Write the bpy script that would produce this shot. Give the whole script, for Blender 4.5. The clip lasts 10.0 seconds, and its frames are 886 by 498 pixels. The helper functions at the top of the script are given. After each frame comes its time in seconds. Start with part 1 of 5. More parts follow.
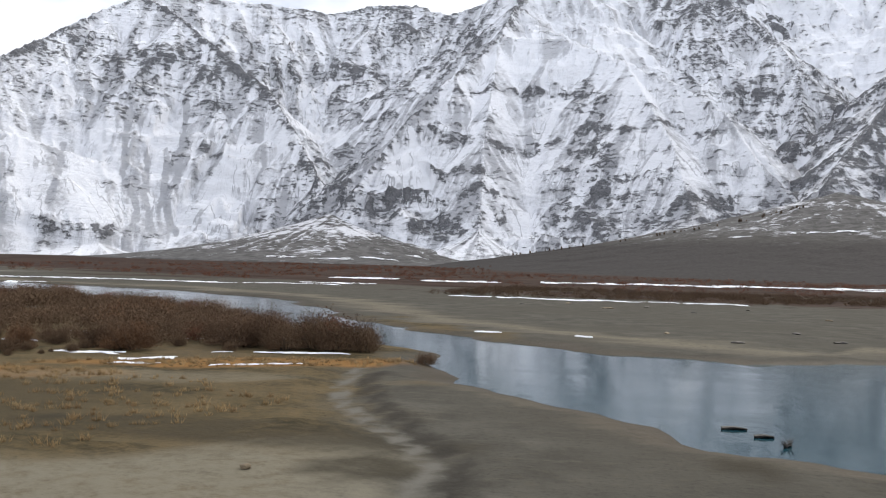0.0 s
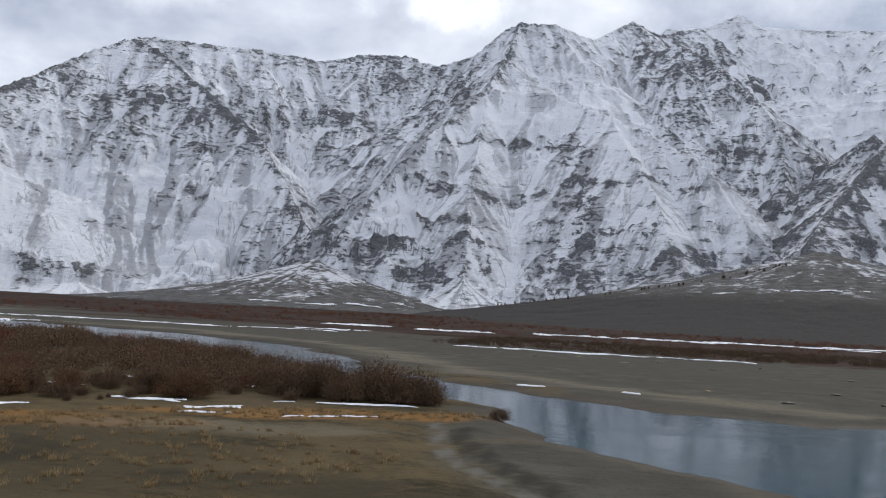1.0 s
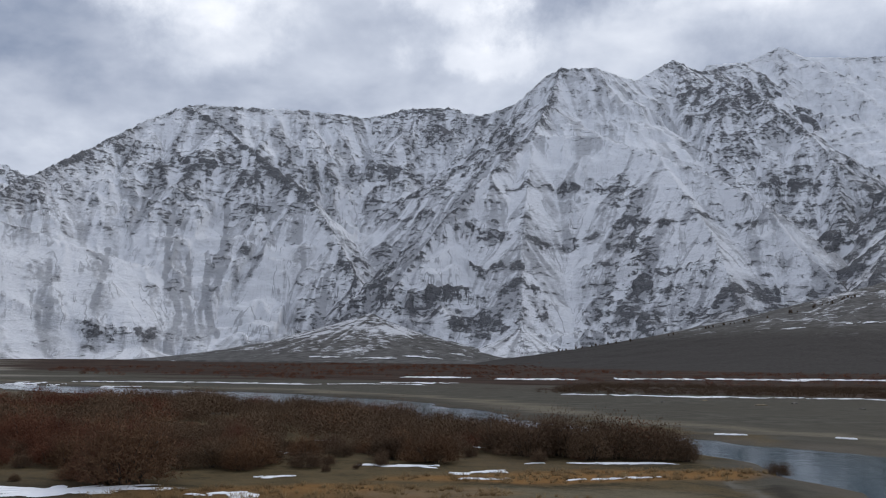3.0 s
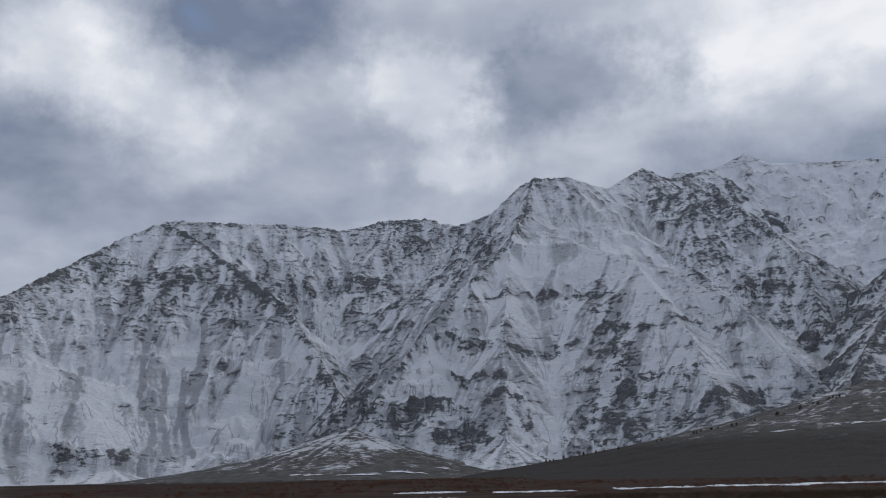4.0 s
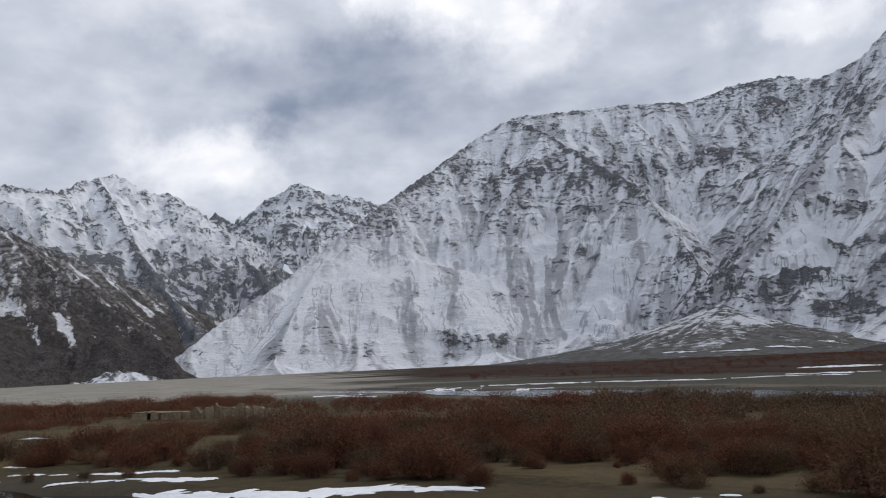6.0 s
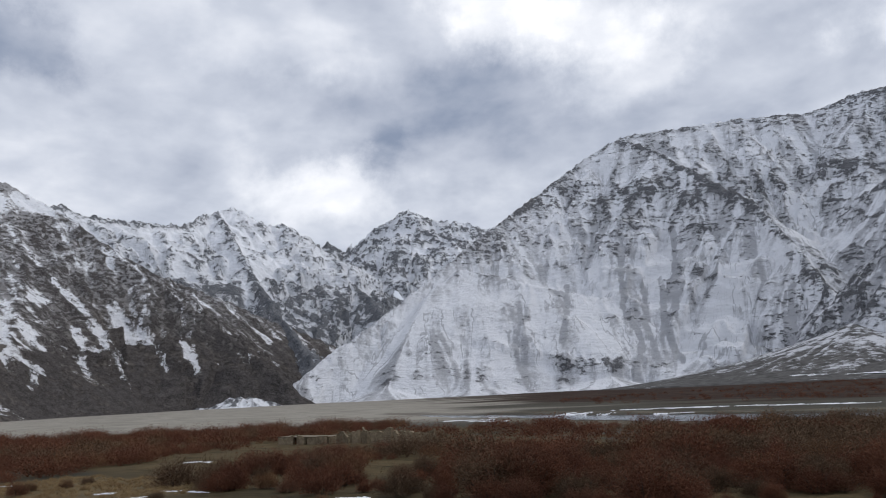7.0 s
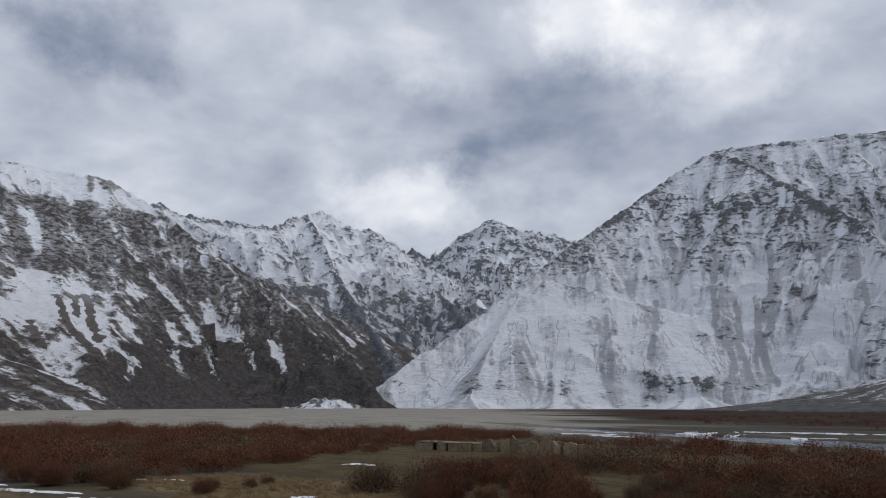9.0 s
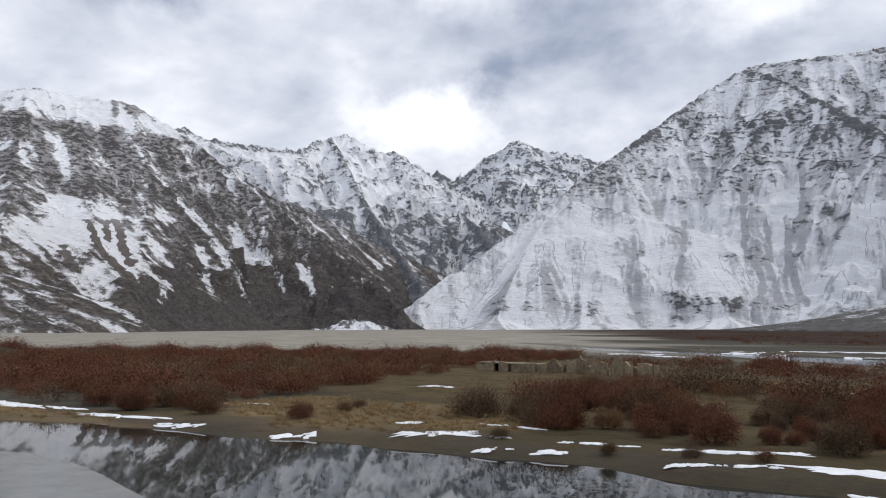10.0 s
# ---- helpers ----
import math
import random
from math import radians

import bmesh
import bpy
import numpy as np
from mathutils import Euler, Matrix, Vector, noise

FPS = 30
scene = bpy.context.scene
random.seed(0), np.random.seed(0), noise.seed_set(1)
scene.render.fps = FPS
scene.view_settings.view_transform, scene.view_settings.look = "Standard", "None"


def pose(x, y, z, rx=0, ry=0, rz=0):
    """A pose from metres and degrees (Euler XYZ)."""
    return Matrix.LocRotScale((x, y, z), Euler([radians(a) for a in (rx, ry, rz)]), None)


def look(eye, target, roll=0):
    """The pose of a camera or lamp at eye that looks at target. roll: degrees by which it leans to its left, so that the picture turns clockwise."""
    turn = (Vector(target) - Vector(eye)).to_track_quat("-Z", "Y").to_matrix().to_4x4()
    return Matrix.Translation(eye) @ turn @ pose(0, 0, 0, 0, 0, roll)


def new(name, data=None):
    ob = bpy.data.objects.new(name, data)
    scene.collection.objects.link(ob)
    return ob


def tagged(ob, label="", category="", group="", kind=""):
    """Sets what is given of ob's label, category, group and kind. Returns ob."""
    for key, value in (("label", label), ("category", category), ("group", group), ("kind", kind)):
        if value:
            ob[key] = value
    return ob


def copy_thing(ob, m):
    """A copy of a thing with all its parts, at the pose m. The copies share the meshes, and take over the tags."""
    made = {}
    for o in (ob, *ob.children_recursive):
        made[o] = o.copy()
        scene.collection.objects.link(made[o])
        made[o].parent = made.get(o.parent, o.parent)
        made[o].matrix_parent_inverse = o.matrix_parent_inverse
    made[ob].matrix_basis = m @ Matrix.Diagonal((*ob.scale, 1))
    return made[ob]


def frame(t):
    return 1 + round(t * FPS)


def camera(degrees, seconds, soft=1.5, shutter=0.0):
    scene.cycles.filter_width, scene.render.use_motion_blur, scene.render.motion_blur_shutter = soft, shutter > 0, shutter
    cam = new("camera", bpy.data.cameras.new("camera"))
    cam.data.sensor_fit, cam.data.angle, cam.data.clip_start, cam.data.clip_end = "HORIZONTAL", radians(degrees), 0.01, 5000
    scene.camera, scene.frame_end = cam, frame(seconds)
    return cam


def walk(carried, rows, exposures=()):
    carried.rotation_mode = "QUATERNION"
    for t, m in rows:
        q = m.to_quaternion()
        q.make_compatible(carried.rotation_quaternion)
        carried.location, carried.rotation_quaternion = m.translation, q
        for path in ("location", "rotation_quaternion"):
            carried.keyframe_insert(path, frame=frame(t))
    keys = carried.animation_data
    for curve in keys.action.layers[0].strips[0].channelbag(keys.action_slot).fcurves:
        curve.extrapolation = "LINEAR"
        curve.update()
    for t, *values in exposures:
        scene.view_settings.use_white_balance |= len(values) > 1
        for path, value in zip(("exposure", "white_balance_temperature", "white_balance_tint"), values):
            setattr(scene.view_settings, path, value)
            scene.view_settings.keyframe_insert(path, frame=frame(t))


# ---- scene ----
cam = camera(55.94, 10.0, soft=1.0, shutter=0.1)
walk(cam, [
    (0.0, pose(-0.00, 0.00, 8.48, 91.438, -1.711, 10.673)),
    (0.5, pose(-4.48, 0.43, 8.41, 94.462, -2.709, 10.624)),
    (1.0, pose(-8.96, 0.81, 8.33, 94.818, -3.224, 9.279)),
    (1.5, pose(-13.44, 1.14, 8.26, 95.768, -2.881, 7.407)),
    (2.0, pose(-17.93, 1.42, 8.18, 95.143, -2.135, 8.473)),
    (2.2, pose(-19.72, 1.52, 8.15, 94.548, -2.098, 10.007)),
    (3.3, pose(-29.60, 1.93, 7.99, 100.428, -0.812, 13.000)),
    (3.5, pose(-31.40, 1.98, 7.96, 102.044, -1.694, 12.127)),
    (4.0, pose(-35.89, 2.07, 7.88, 105.609, 0.975, 11.485)),
    (4.5, pose(-40.39, 2.12, 7.81, 104.965, 3.098, 17.633)),
    (5.0, pose(-44.88, 2.11, 7.73, 100.629, 4.319, 26.834)),
    (5.5, pose(-49.38, 2.06, 7.66, 98.059, 4.159, 32.435)),
    (5.7, pose(-51.18, 2.02, 7.63, 97.877, 3.129, 33.669)),
    (6.8, pose(-61.10, 1.69, 7.46, 100.396, 2.139, 41.601)),
    (7.0, pose(-62.90, 1.61, 7.43, 100.254, 2.267, 43.055)),
    (7.5, pose(-67.41, 1.36, 7.36, 98.385, 0.806, 45.527)),
    (8.0, pose(-71.92, 1.07, 7.28, 96.611, -0.830, 48.984)),
    (8.5, pose(-76.43, 0.73, 7.21, 99.540, -1.305, 50.056)),
    (9.0, pose(-80.95, 0.34, 7.13, 100.955, -0.739, 48.199)),
    (9.5, pose(-85.47, -0.10, 7.06, 96.513, -0.358, 50.506)),
    (10.0, pose(-89.99, -0.58, 6.98, 95.632, -0.517, 49.893)),
], exposures=[(0.0, 1.25, 6950, 10), (0.5, 0.74, 6800, 10), (1.0, 0.65, 6600, 10), (2.0, 0.33, 6500, 10), (3.3, 0.32, 6350, 10), (3.5, 0.15, 6300, 10), (4.0, -0.19, 6280, 10), (4.5, -0.65, 6250, 10), (5.0, -0.17, 6400, 10), (5.5, 0.22, 6650, 10), (7.0, 0.36, 6600, 10), (7.5, 0.36, 6550, 10), (8.5, 0.60, 6650, 10), (9.0, 0.1, 6500, 10), (9.5, 0.35, 6600, 10), (10.0, 0.66, 6800, 10)])

# ---- sky and light ----
SUN_AZ, SUN_EL = 22.0, 42.0   # degrees clockwise from straight ahead (+y), and above the horizon


class Nodes:
    """Short hand for node trees."""

    def __init__(self, tree):
        self.tree = tree
        tree.nodes.clear()

    def node(self, kind, inputs=None, **settings):
        n = self.tree.nodes.new(kind)
        if "operation" in settings:
            n.operation = settings["operation"]
        if "use_clamp" in settings:
            n.use_clamp = settings["use_clamp"]
        if "interpolation_type" in settings:
            n.interpolation_type = settings["interpolation_type"]
        if "data_type" in settings:
            n.data_type = settings["data_type"]
        if "attribute_name" in settings:
            n.attribute_name = settings["attribute_name"]
        for key, value in (inputs or {}).items():
            if isinstance(value, bpy.types.NodeSocket):
                self.tree.links.new(value, n.inputs[key])
            else:
                n.inputs[key].default_value = value
        return n

    def math(self, op, a, b=0.0, clamp=False):
        return self.node("ShaderNodeMath", {0: a, 1: b}, operation=op, use_clamp=clamp).outputs[0]

    def vmath(self, op, a, b):
        n = self.node("ShaderNodeVectorMath", {0: a, 1: b}, operation=op)
        return n.outputs["Value"] if op in ("DISTANCE", "DOT_PRODUCT", "LENGTH") else n.outputs[0]

    def noise(self, vector, scale, detail=5.0, rough=0.55, distortion=0.0):
        return self.node("ShaderNodeTexNoise", {"Vector": vector, "Scale": scale, "Detail": detail, "Roughness": rough,
                                                "Distortion": distortion}).outputs[0]

    def smooth(self, value, low, high, to_low=0.0, to_high=1.0):
        return self.node("ShaderNodeMapRange", {0: value, 1: low, 2: high, 3: to_low, 4: to_high},
                         interpolation_type="SMOOTHSTEP").outputs[0]

    def mix(self, fac, a, b):
        return self.node("ShaderNodeMix", {0: fac, 6: a, 7: b}, data_type="RGBA").outputs[2]

    def ramp(self, value, stops):
        n = self.node("ShaderNodeValToRGB", {0: value})
        cr = n.color_ramp
        cr.elements[0].position, cr.elements[0].color = stops[0][0], (*stops[0][1], 1)
        cr.elements[1].position, cr.elements[1].color = stops[-1][0], (*stops[-1][1], 1)
        for pos, col in stops[1:-1]:
            cr.elements.new(pos).color = (*col, 1)
        return n.outputs[0]

    def attr(self, name):
        return self.node("ShaderNodeAttribute", attribute_name=name).outputs["Fac"]

    def scaled(self, vector, s):
        return self.vmath("MULTIPLY", vector, s)

    def combine(self, x, y, z=0.0):
        return self.node("ShaderNodeCombineXYZ", {0: x, 1: y, 2: z}).outputs[0]


world = bpy.data.worlds.new("sky")
scene.world = world
world.use_nodes = True
w = Nodes(world.node_tree)
sky = w.node("ShaderNodeTexSky")
sky.sky_type, sky.sun_disc, sky.sun_elevation, sky.sun_rotation = "NISHITA", False, radians(SUN_EL), radians(SUN_AZ)
heading = w.node("ShaderNodeTexCoord").outputs["Generated"]
sep = w.node("ShaderNodeSeparateXYZ", {0: heading})
lift = w.math("ADD", w.math("MAXIMUM", sep.outputs[2], 0.0), 0.32)
deck = w.combine(w.math("DIVIDE", sep.outputs[0], lift), w.math("DIVIDE", sep.outputs[1], lift), 0.37)
broad = w.noise(deck, 1.2, 3.0, 0.5, 0.3)
billow = w.noise(deck, 3.2, 7.0, 0.54, 0.3)
heap = w.noise(deck, 4.0, 4.0, 0.5, 0.2)
fine = w.noise(w.scaled(heading, (1, 1, 2.2)), 9.0, 6.0, 0.55)
ahead = w.vmath("ADD", deck, (0.035, 0.085, 0.0))
lit = w.math("SUBTRACT", heap, w.noise(ahead, 4.0, 4.0, 0.5, 0.2))      # sides of the heaps turned to the sun
cover = w.math("ADD", w.math("MULTIPLY", broad, 0.50), w.math("ADD", w.math("MULTIPLY", billow, 0.50), w.math("MULTIPLY", lit, 0.42)))
cover = w.math("ADD", cover, 0.065)
wob = w.node("ShaderNodeTexNoise", {"Vector": heading, "Scale": 7.0, "Detail": 7.0, "Roughness": 0.62}).outputs[1]
bent = w.vmath("ADD", heading, w.scaled(w.vmath("SUBTRACT", wob, (0.5, 0.5, 0.5)), (0.26, 0.26, 0.15)))
bent = w.scaled(bent, (1, 1, 1.9))
# larger heaps and shaded bellies of the cloud deck: heading, reach, weight
for hx, hy, hz, reach, weight in (
        (-0.742, 0.620, 0.246, 0.100, 0.14), (-0.760, 0.600, 0.235, 0.26, 0.06), (-0.698, 0.658, 0.294, 0.065, -0.09), (0.242, 0.869, 0.432, 0.24, 0.29),
        (-0.554, 0.701, 0.449, 0.12, 0.22), (-0.454, 0.804, 0.384, 0.13, 0.16), (-0.199, 0.870, 0.450, 0.10, 0.20), (-0.188, 0.910, 0.369, 0.09, 0.18),
        (-0.367, 0.779, 0.509, 0.15, -0.26), (-0.029, 0.893, 0.440, 0.16, -0.30), (0.223, 0.903, 0.355, 0.19, -0.28), (-0.591, 0.736, 0.330, 0.24, -0.13),
        (-0.301, 0.891, 0.340, 0.17, -0.07), (-0.750, 0.529, 0.397, 0.13, 0.08), (-0.605, 0.714, 0.353, 0.13, -0.06), (-0.902, 0.302, 0.308, 0.19, -0.07),
        (-0.873, 0.280, 0.400, 0.11, -0.20), (-0.474, 0.769, 0.429, 0.12, 0.14), (-0.745, 0.585, 0.325, 0.14, -0.11)):
    away = w.vmath("DISTANCE", bent, (hx, hy, hz * 1.9))
    cover = w.math("ADD", cover, w.smooth(away, reach * 0.35, reach * 1.05, weight, 0.0))
cover = w.math("ADD", cover, w.math("MULTIPLY", w.math("SUBTRACT", fine, 0.5), 0.22))
clouds = w.ramp(cover, [(0.28, (0.20, 0.245, 0.34)), (0.43, (0.345, 0.385, 0.475)), (0.58, (0.475, 0.515, 0.60)), (0.76, (0.68, 0.71, 0.775)),
                        (0.96, (0.98, 0.98, 0.99))])
blue = w.smooth(cover, 0.10, 0.26)
shade = w.node("ShaderNodeMix", {0: blue, 6: w.scaled(sky.outputs[0], (0.09, 0.09, 0.09)), 7: clouds}, data_type="RGBA").outputs[2]
back = w.node("ShaderNodeBackground", {0: shade, 1: 1.0})
w.node("ShaderNodeOutputWorld", {0: back.outputs[0]})

sun = new("sun", bpy.data.lights.new("sun", "SUN"))
sun.data.energy, sun.data.angle, sun.data.color = 0.9, radians(14), (1.0, 0.96, 0.9)
az, el = radians(SUN_AZ), radians(SUN_EL)
sun.matrix_world = look((0, 0, 900), (-900 * math.sin(az) * math.cos(el), -900 * math.cos(az) * math.cos(el), 900 - 900 * math.sin(el)))

# ---- noise for the relief ----
PERM = np.random.RandomState(7).permutation(512)
PERM = np.concatenate([PERM, PERM])
GRAD = np.stack([np.cos(np.arange(64) * 2 * np.pi / 64), np.sin(np.arange(64) * 2 * np.pi / 64)], 1)


def perlin(x, y, seed=0):
    x, y = np.asarray(x, float) + seed * 17.31, np.asarray(y, float) + seed * 9.73
    xi, yi = np.floor(x).astype(int), np.floor(y).astype(int)
    xf, yf = x - xi, y - yi
    u, v = xf ** 3 * (xf * (xf * 6 - 15) + 10), yf ** 3 * (yf * (yf * 6 - 15) + 10)

    def corner(dx, dy):
        g = GRAD[PERM[PERM[(xi + dx) & 511] + ((yi + dy) & 511)] & 63]
        return g[..., 0] * (xf - dx) + g[..., 1] * (yf - dy)
    a, b = corner(0, 0), corner(0, 1)
    a, b = a + u * (corner(1, 0) - a), b + u * (corner(1, 1) - b)
    return (a + v * (b - a)) * 1.5


def fbm(x, y, octaves=4, seed=0, gain=0.5):
    total, amp, f = 0.0, 1.0, 1.0
    for k in range(octaves):
        total = total + amp * perlin(x * f, y * f, seed + k)
        amp, f = amp * gain, f * 2.03
    return total


def ridged(x, y, octaves=4, seed=0, gain=0.55):
    total, amp, f = 0.0, 1.0, 1.0
    for k in range(octaves):
        total = total + amp * (1 - 2 * np.abs(perlin(x * f, y * f, seed + k)))
        amp, f = amp * gain, f * 2.07
    return total


def step(a, b, x):
    t = np.clip((x - a) / (b - a), 0, 1)
    return t * t * (3 - 2 * t)


def to_line(x, y, line):
    """Distance to a polyline in plan, the third value at the nearest place, and the arc length there."""
    best, third, arc, run = np.full(x.shape, 1e9), np.zeros(x.shape), np.zeros(x.shape), 0.0
    for (x0, y0, a), (x1, y1, b) in zip(line[:-1], line[1:]):
        dx, dy = x1 - x0, y1 - y0
        length = math.hypot(dx, dy)
        s = np.clip(((x - x0) * dx + (y - y0) * dy) / length ** 2, 0, 1)
        d = np.hypot(x - x0 - s * dx, y - y0 - s * dy)
        near = d < best
        best, third, arc = np.where(near, d, best), np.where(near, a + s * (b - a), third), np.where(near, run + s * length, arc)
        run += length
    return best, third, arc


# ---- the valley floor ----
RIVER = [(-420, 345, 10), (-330, 300, 12), (-230, 255, 15), (-150, 220, 27), (-100, 190, 25), (-66, 155, 13), (-47, 129, 8),
         (-27, 108, 7), (-7, 89.5, 9.5), (4, 77, 19), (17, 70, 25), (30, 69, 27), (60, 65, 30), (130, 78, 30), (240, 120, 32)]
POND = [(-168, 5, 8), (-150, 9.5, 14), (-132, 16, 16), (-118, 21, 15), (-106, 27, 12.5), (-94, 31, 7.5)]
CHANNEL = [(-20.0, 69.6, 1), (-19.0, 62, 1), (-16.7, 53.1, 1), (-13.3, 46.5, 1), (-10.7, 43, 1), (-8.1, 38.8, 1), (-6.7, 34.6, 1), (-6.4, 28, 1)]
LANE = [(-17.6, 66, 1), (-17.3, 62, 1), (-14.2, 52.9, 1), (-10.2, 44.9, 1), (-7.3, 39.7, 1), (-5.8, 35.3, 1), (-5.2, 30, 1)]
FAN_MIDDLE = (-638, 1905, 134, 0.37, 0.00028, 560)     # apex, slope, easing and reach of the scree fan below the gully
FAN_RIGHT = (470, 1800, 190, 0.30, 0.00011, 1050)      # the wide grey fan with the track along it


def shore(x, y, line):
    d, half, _ = to_line(x, y, line)
    return d - half + fbm(x / 14, y / 14, 3, 21) * 3.0 + fbm(x / 4, y / 4, 2, 22) * 0.5


def floor_height(x, y, fans=True):
    r = np.hypot(x, y)
    bearing = np.degrees(np.arctan2(x, y))
    rise = np.interp(bearing, [-180, -75, -55, -40, -20, 0, 20, 180], [0, 0, 0.006, 0.009, 0.013, 0.014, 0.012, 0])
    z = np.clip(r - 420, 0, 1900) * rise
    z = z + fbm(x / 60, y / 60, 3, 3) * 0.35 * step(60, 200, r) + fbm(x / 9, y / 9, 3, 4) * 0.10
    for ax, ay, top, slope, ease, reach in (FAN_MIDDLE, FAN_RIGHT) if fans else ():
        d = np.hypot(x - ax, y - ay)
        rough = fbm(x / 90, y / 90, 4, 5) * 2.5 + ridged(x / 35, y / 35, 2, 6) * 0.7
        cone = top - slope * d + ease * d * d + rough * step(0, 150, d) * step(reach, reach * 0.7, d)
        z = np.where(d < reach, np.maximum(z, np.minimum(cone, top)), z)
    river, pond = shore(x, y, RIVER), shore(x, y, POND)
    z = z - 1.1 * step(5.0, -5.0, river) - 0.9 * step(3.0, -3.5, pond)
    d, _, _ = to_line(x, y, CHANNEL)
    z = z - 0.22 * step(2.6, 0.6, d + fbm(x / 3, y / 3, 2, 8) * 0.8)
    # the bank on which the road runs
    edge = np.where(x < -80, (-80 - x) * 0.5, 0.0)
    top = np.interp(x, [-90, 0], [5.2, 6.6])
    z = z + top * step(16 - edge, 4.5 - edge, y + fbm(x / 8, y / 8, 3, 9) * 1.2)
    d = np.hypot((x + 306) / 24, (y - 40) / 17)          # a low earth bank beside the gravel
    return z + 3.4 * step(1.0, 0.0, d + fbm(x / 7, y / 7, 2, 12) * 0.2)


def grid_mesh(name, x, y, z, attributes=None, keep=None):
    """A sheet from arrays of one shape (rows, columns)."""
    rows, cols = x.shape
    verts = np.stack([x, y, z], -1).reshape(-1, 3)
    i = np.arange(rows * cols).reshape(rows, cols)
    quads = np.stack([i[:-1, :-1], i[:-1, 1:], i[1:, 1:], i[1:, :-1]], -1).reshape(-1, 4)
    attributes = {key: np.asarray(value, float).ravel() for key, value in (attributes or {}).items()}
    if keep is not None:                                 # leave out what lies under the ground
        quads = quads[(keep[:-1, :-1] | keep[:-1, 1:] | keep[1:, 1:] | keep[1:, :-1]).ravel()]
        used, quads = np.unique(quads, return_inverse=True)
        quads, verts = quads.reshape(-1, 4), verts[used]
        attributes = {key: value[used] for key, value in attributes.items()}
    me = bpy.data.meshes.new(name)
    me.vertices.add(len(verts))
    me.vertices.foreach_set("co", verts.ravel())
    me.loops.add(quads.size)
    me.loops.foreach_set("vertex_index", quads.ravel())
    me.polygons.add(len(quads))
    me.polygons.foreach_set("loop_start", np.arange(0, quads.size, 4))
    me.polygons.foreach_set("use_smooth", np.ones(len(quads), bool))
    me.update(calc_edges=True)
    for key, value in attributes.items():
        at = me.attributes.new(key, "FLOAT", "POINT")
        at.data.foreach_set("value", value)
    me.validate()
    return me


def graded(low, high, fine_low, fine_high, fine, grow):
    """Coordinates with even steps in the middle that widen outwards."""
    mid = list(np.arange(fine_low, fine_high + fine / 2, fine))
    s = fine
    while mid[-1] < high:
        s *= grow
        mid.append(mid[-1] + s)
    s = fine
    while mid[0] > low:
        s *= grow
        mid.insert(0, mid[0] - s)
    return np.array(mid)


def blob(x, y, cx, cy, rx, ry, seed=0, turn=0.0):
    """1 inside an uneven patch, 0 outside."""
    c, s = math.cos(turn), math.sin(turn)
    u, v = (x - cx) * c + (y - cy) * s, -(x - cx) * s + (y - cy) * c
    d = np.hypot(u / rx, v / ry) + fbm(x / 11, y / 11, 3, 40 + seed) * 0.35
    return step(1.15, 0.85, d)


gx, gy = np.meshgrid(graded(-6000, 6000, -300, 80, 1.45, 1.06), graded(-5000, 6500, 16, 260, 1.45, 1.05))
gz = floor_height(gx, gy, False)
river_d, pond_d = shore(gx, gy, RIVER), shore(gx, gy, POND)
bear = np.degrees(np.arctan2(gx, gy))
rad = np.hypot(gx, gy)
meadow = step(-3, 4, -8 - gx - np.interp(gy, [20, 45, 66, 80], [0, 4, 12, 14]) + fbm(gx / 8, gy / 8, 3, 31) * 3) * step(140, 95, gy) * step(-70, -50, gx)
scrub = blob(gx, gy, -70, 95, 52, 48, 1) + blob(gx, gy, -130, 75, 70, 42, 2) + blob(gx, gy, -250, 105, 105, 70, 3)
shoreline = step(12, 4, pond_d) * step(-1, 3, pond_d)
rusty = step(-100, -70, gx)
grass = np.clip(meadow + scrub + shoreline, 0, 1)
ochre = np.clip(blob(gx, gy, -30, 68, 14, 3.5, 4, 0.45) + blob(gx, gy, -48, 53, 14, 3.2, 5, 0.35) + blob(gx, gy, -147, 102, 17, 9, 6, 0.1)
                + blob(gx, gy, -150, 40, 17, 10, 7) + blob(gx, gy, -160, 18, 16, 4, 8, 0.3), 0, 1)
far_brown = step(380, 450, gy + fbm(gx / 120, gy / 40, 3, 33) * 50 + np.clip(-gx - 200, 0, 2000) * -0.42) + blob(gx, gy, 90, 345, 150, 55, 9)
far_brown = np.clip(far_brown, 0, 1)
far_brown = far_brown * step(-47, -38, bear + fbm(gx / 100, gy / 100, 2, 34) * 6)
fan_r = step(-9, 3, bear + fbm(gx / 150, gy / 150, 3, 36) * 3) * step(900, 1050, gy + fbm(gx / 90, gy / 60, 3, 37) * 60)
damp = np.maximum(step(7, 0.5, river_d), step(9.0, 0.8, pond_d + fbm(gx / 7, gy / 7, 3, 46) * 3))
pale = step(2.0, 0.0, np.abs(river_d - 17 + fbm(gx / 30, gy / 12, 3, 38) * 7) / 5) * step(60, 90, gy)
pale = np.maximum(pale, 0.8 * step(2.2, 0.3, np.abs(river_d - 2.2 + fbm(gx / 9, gy / 9, 3, 47) * 2)) * step(-16, -10, gx) * step(75, 70, gy))
bed_d = np.clip(to_line(gx, gy, CHANNEL)[0], 0, 12)
lane_d = np.clip(to_line(gx, gy, LANE)[0], 0, 12)
dun = np.clip(blob(gx, gy, -18, 29, 13, 5.5, 10, 0.1) + 0.7 * blob(gx, gy, -12, 36, 6, 3.0, 11, 0.2) + 0.5 * blob(gx, gy, -33, 57, 12, 3, 12, 0.3), 0, 1)
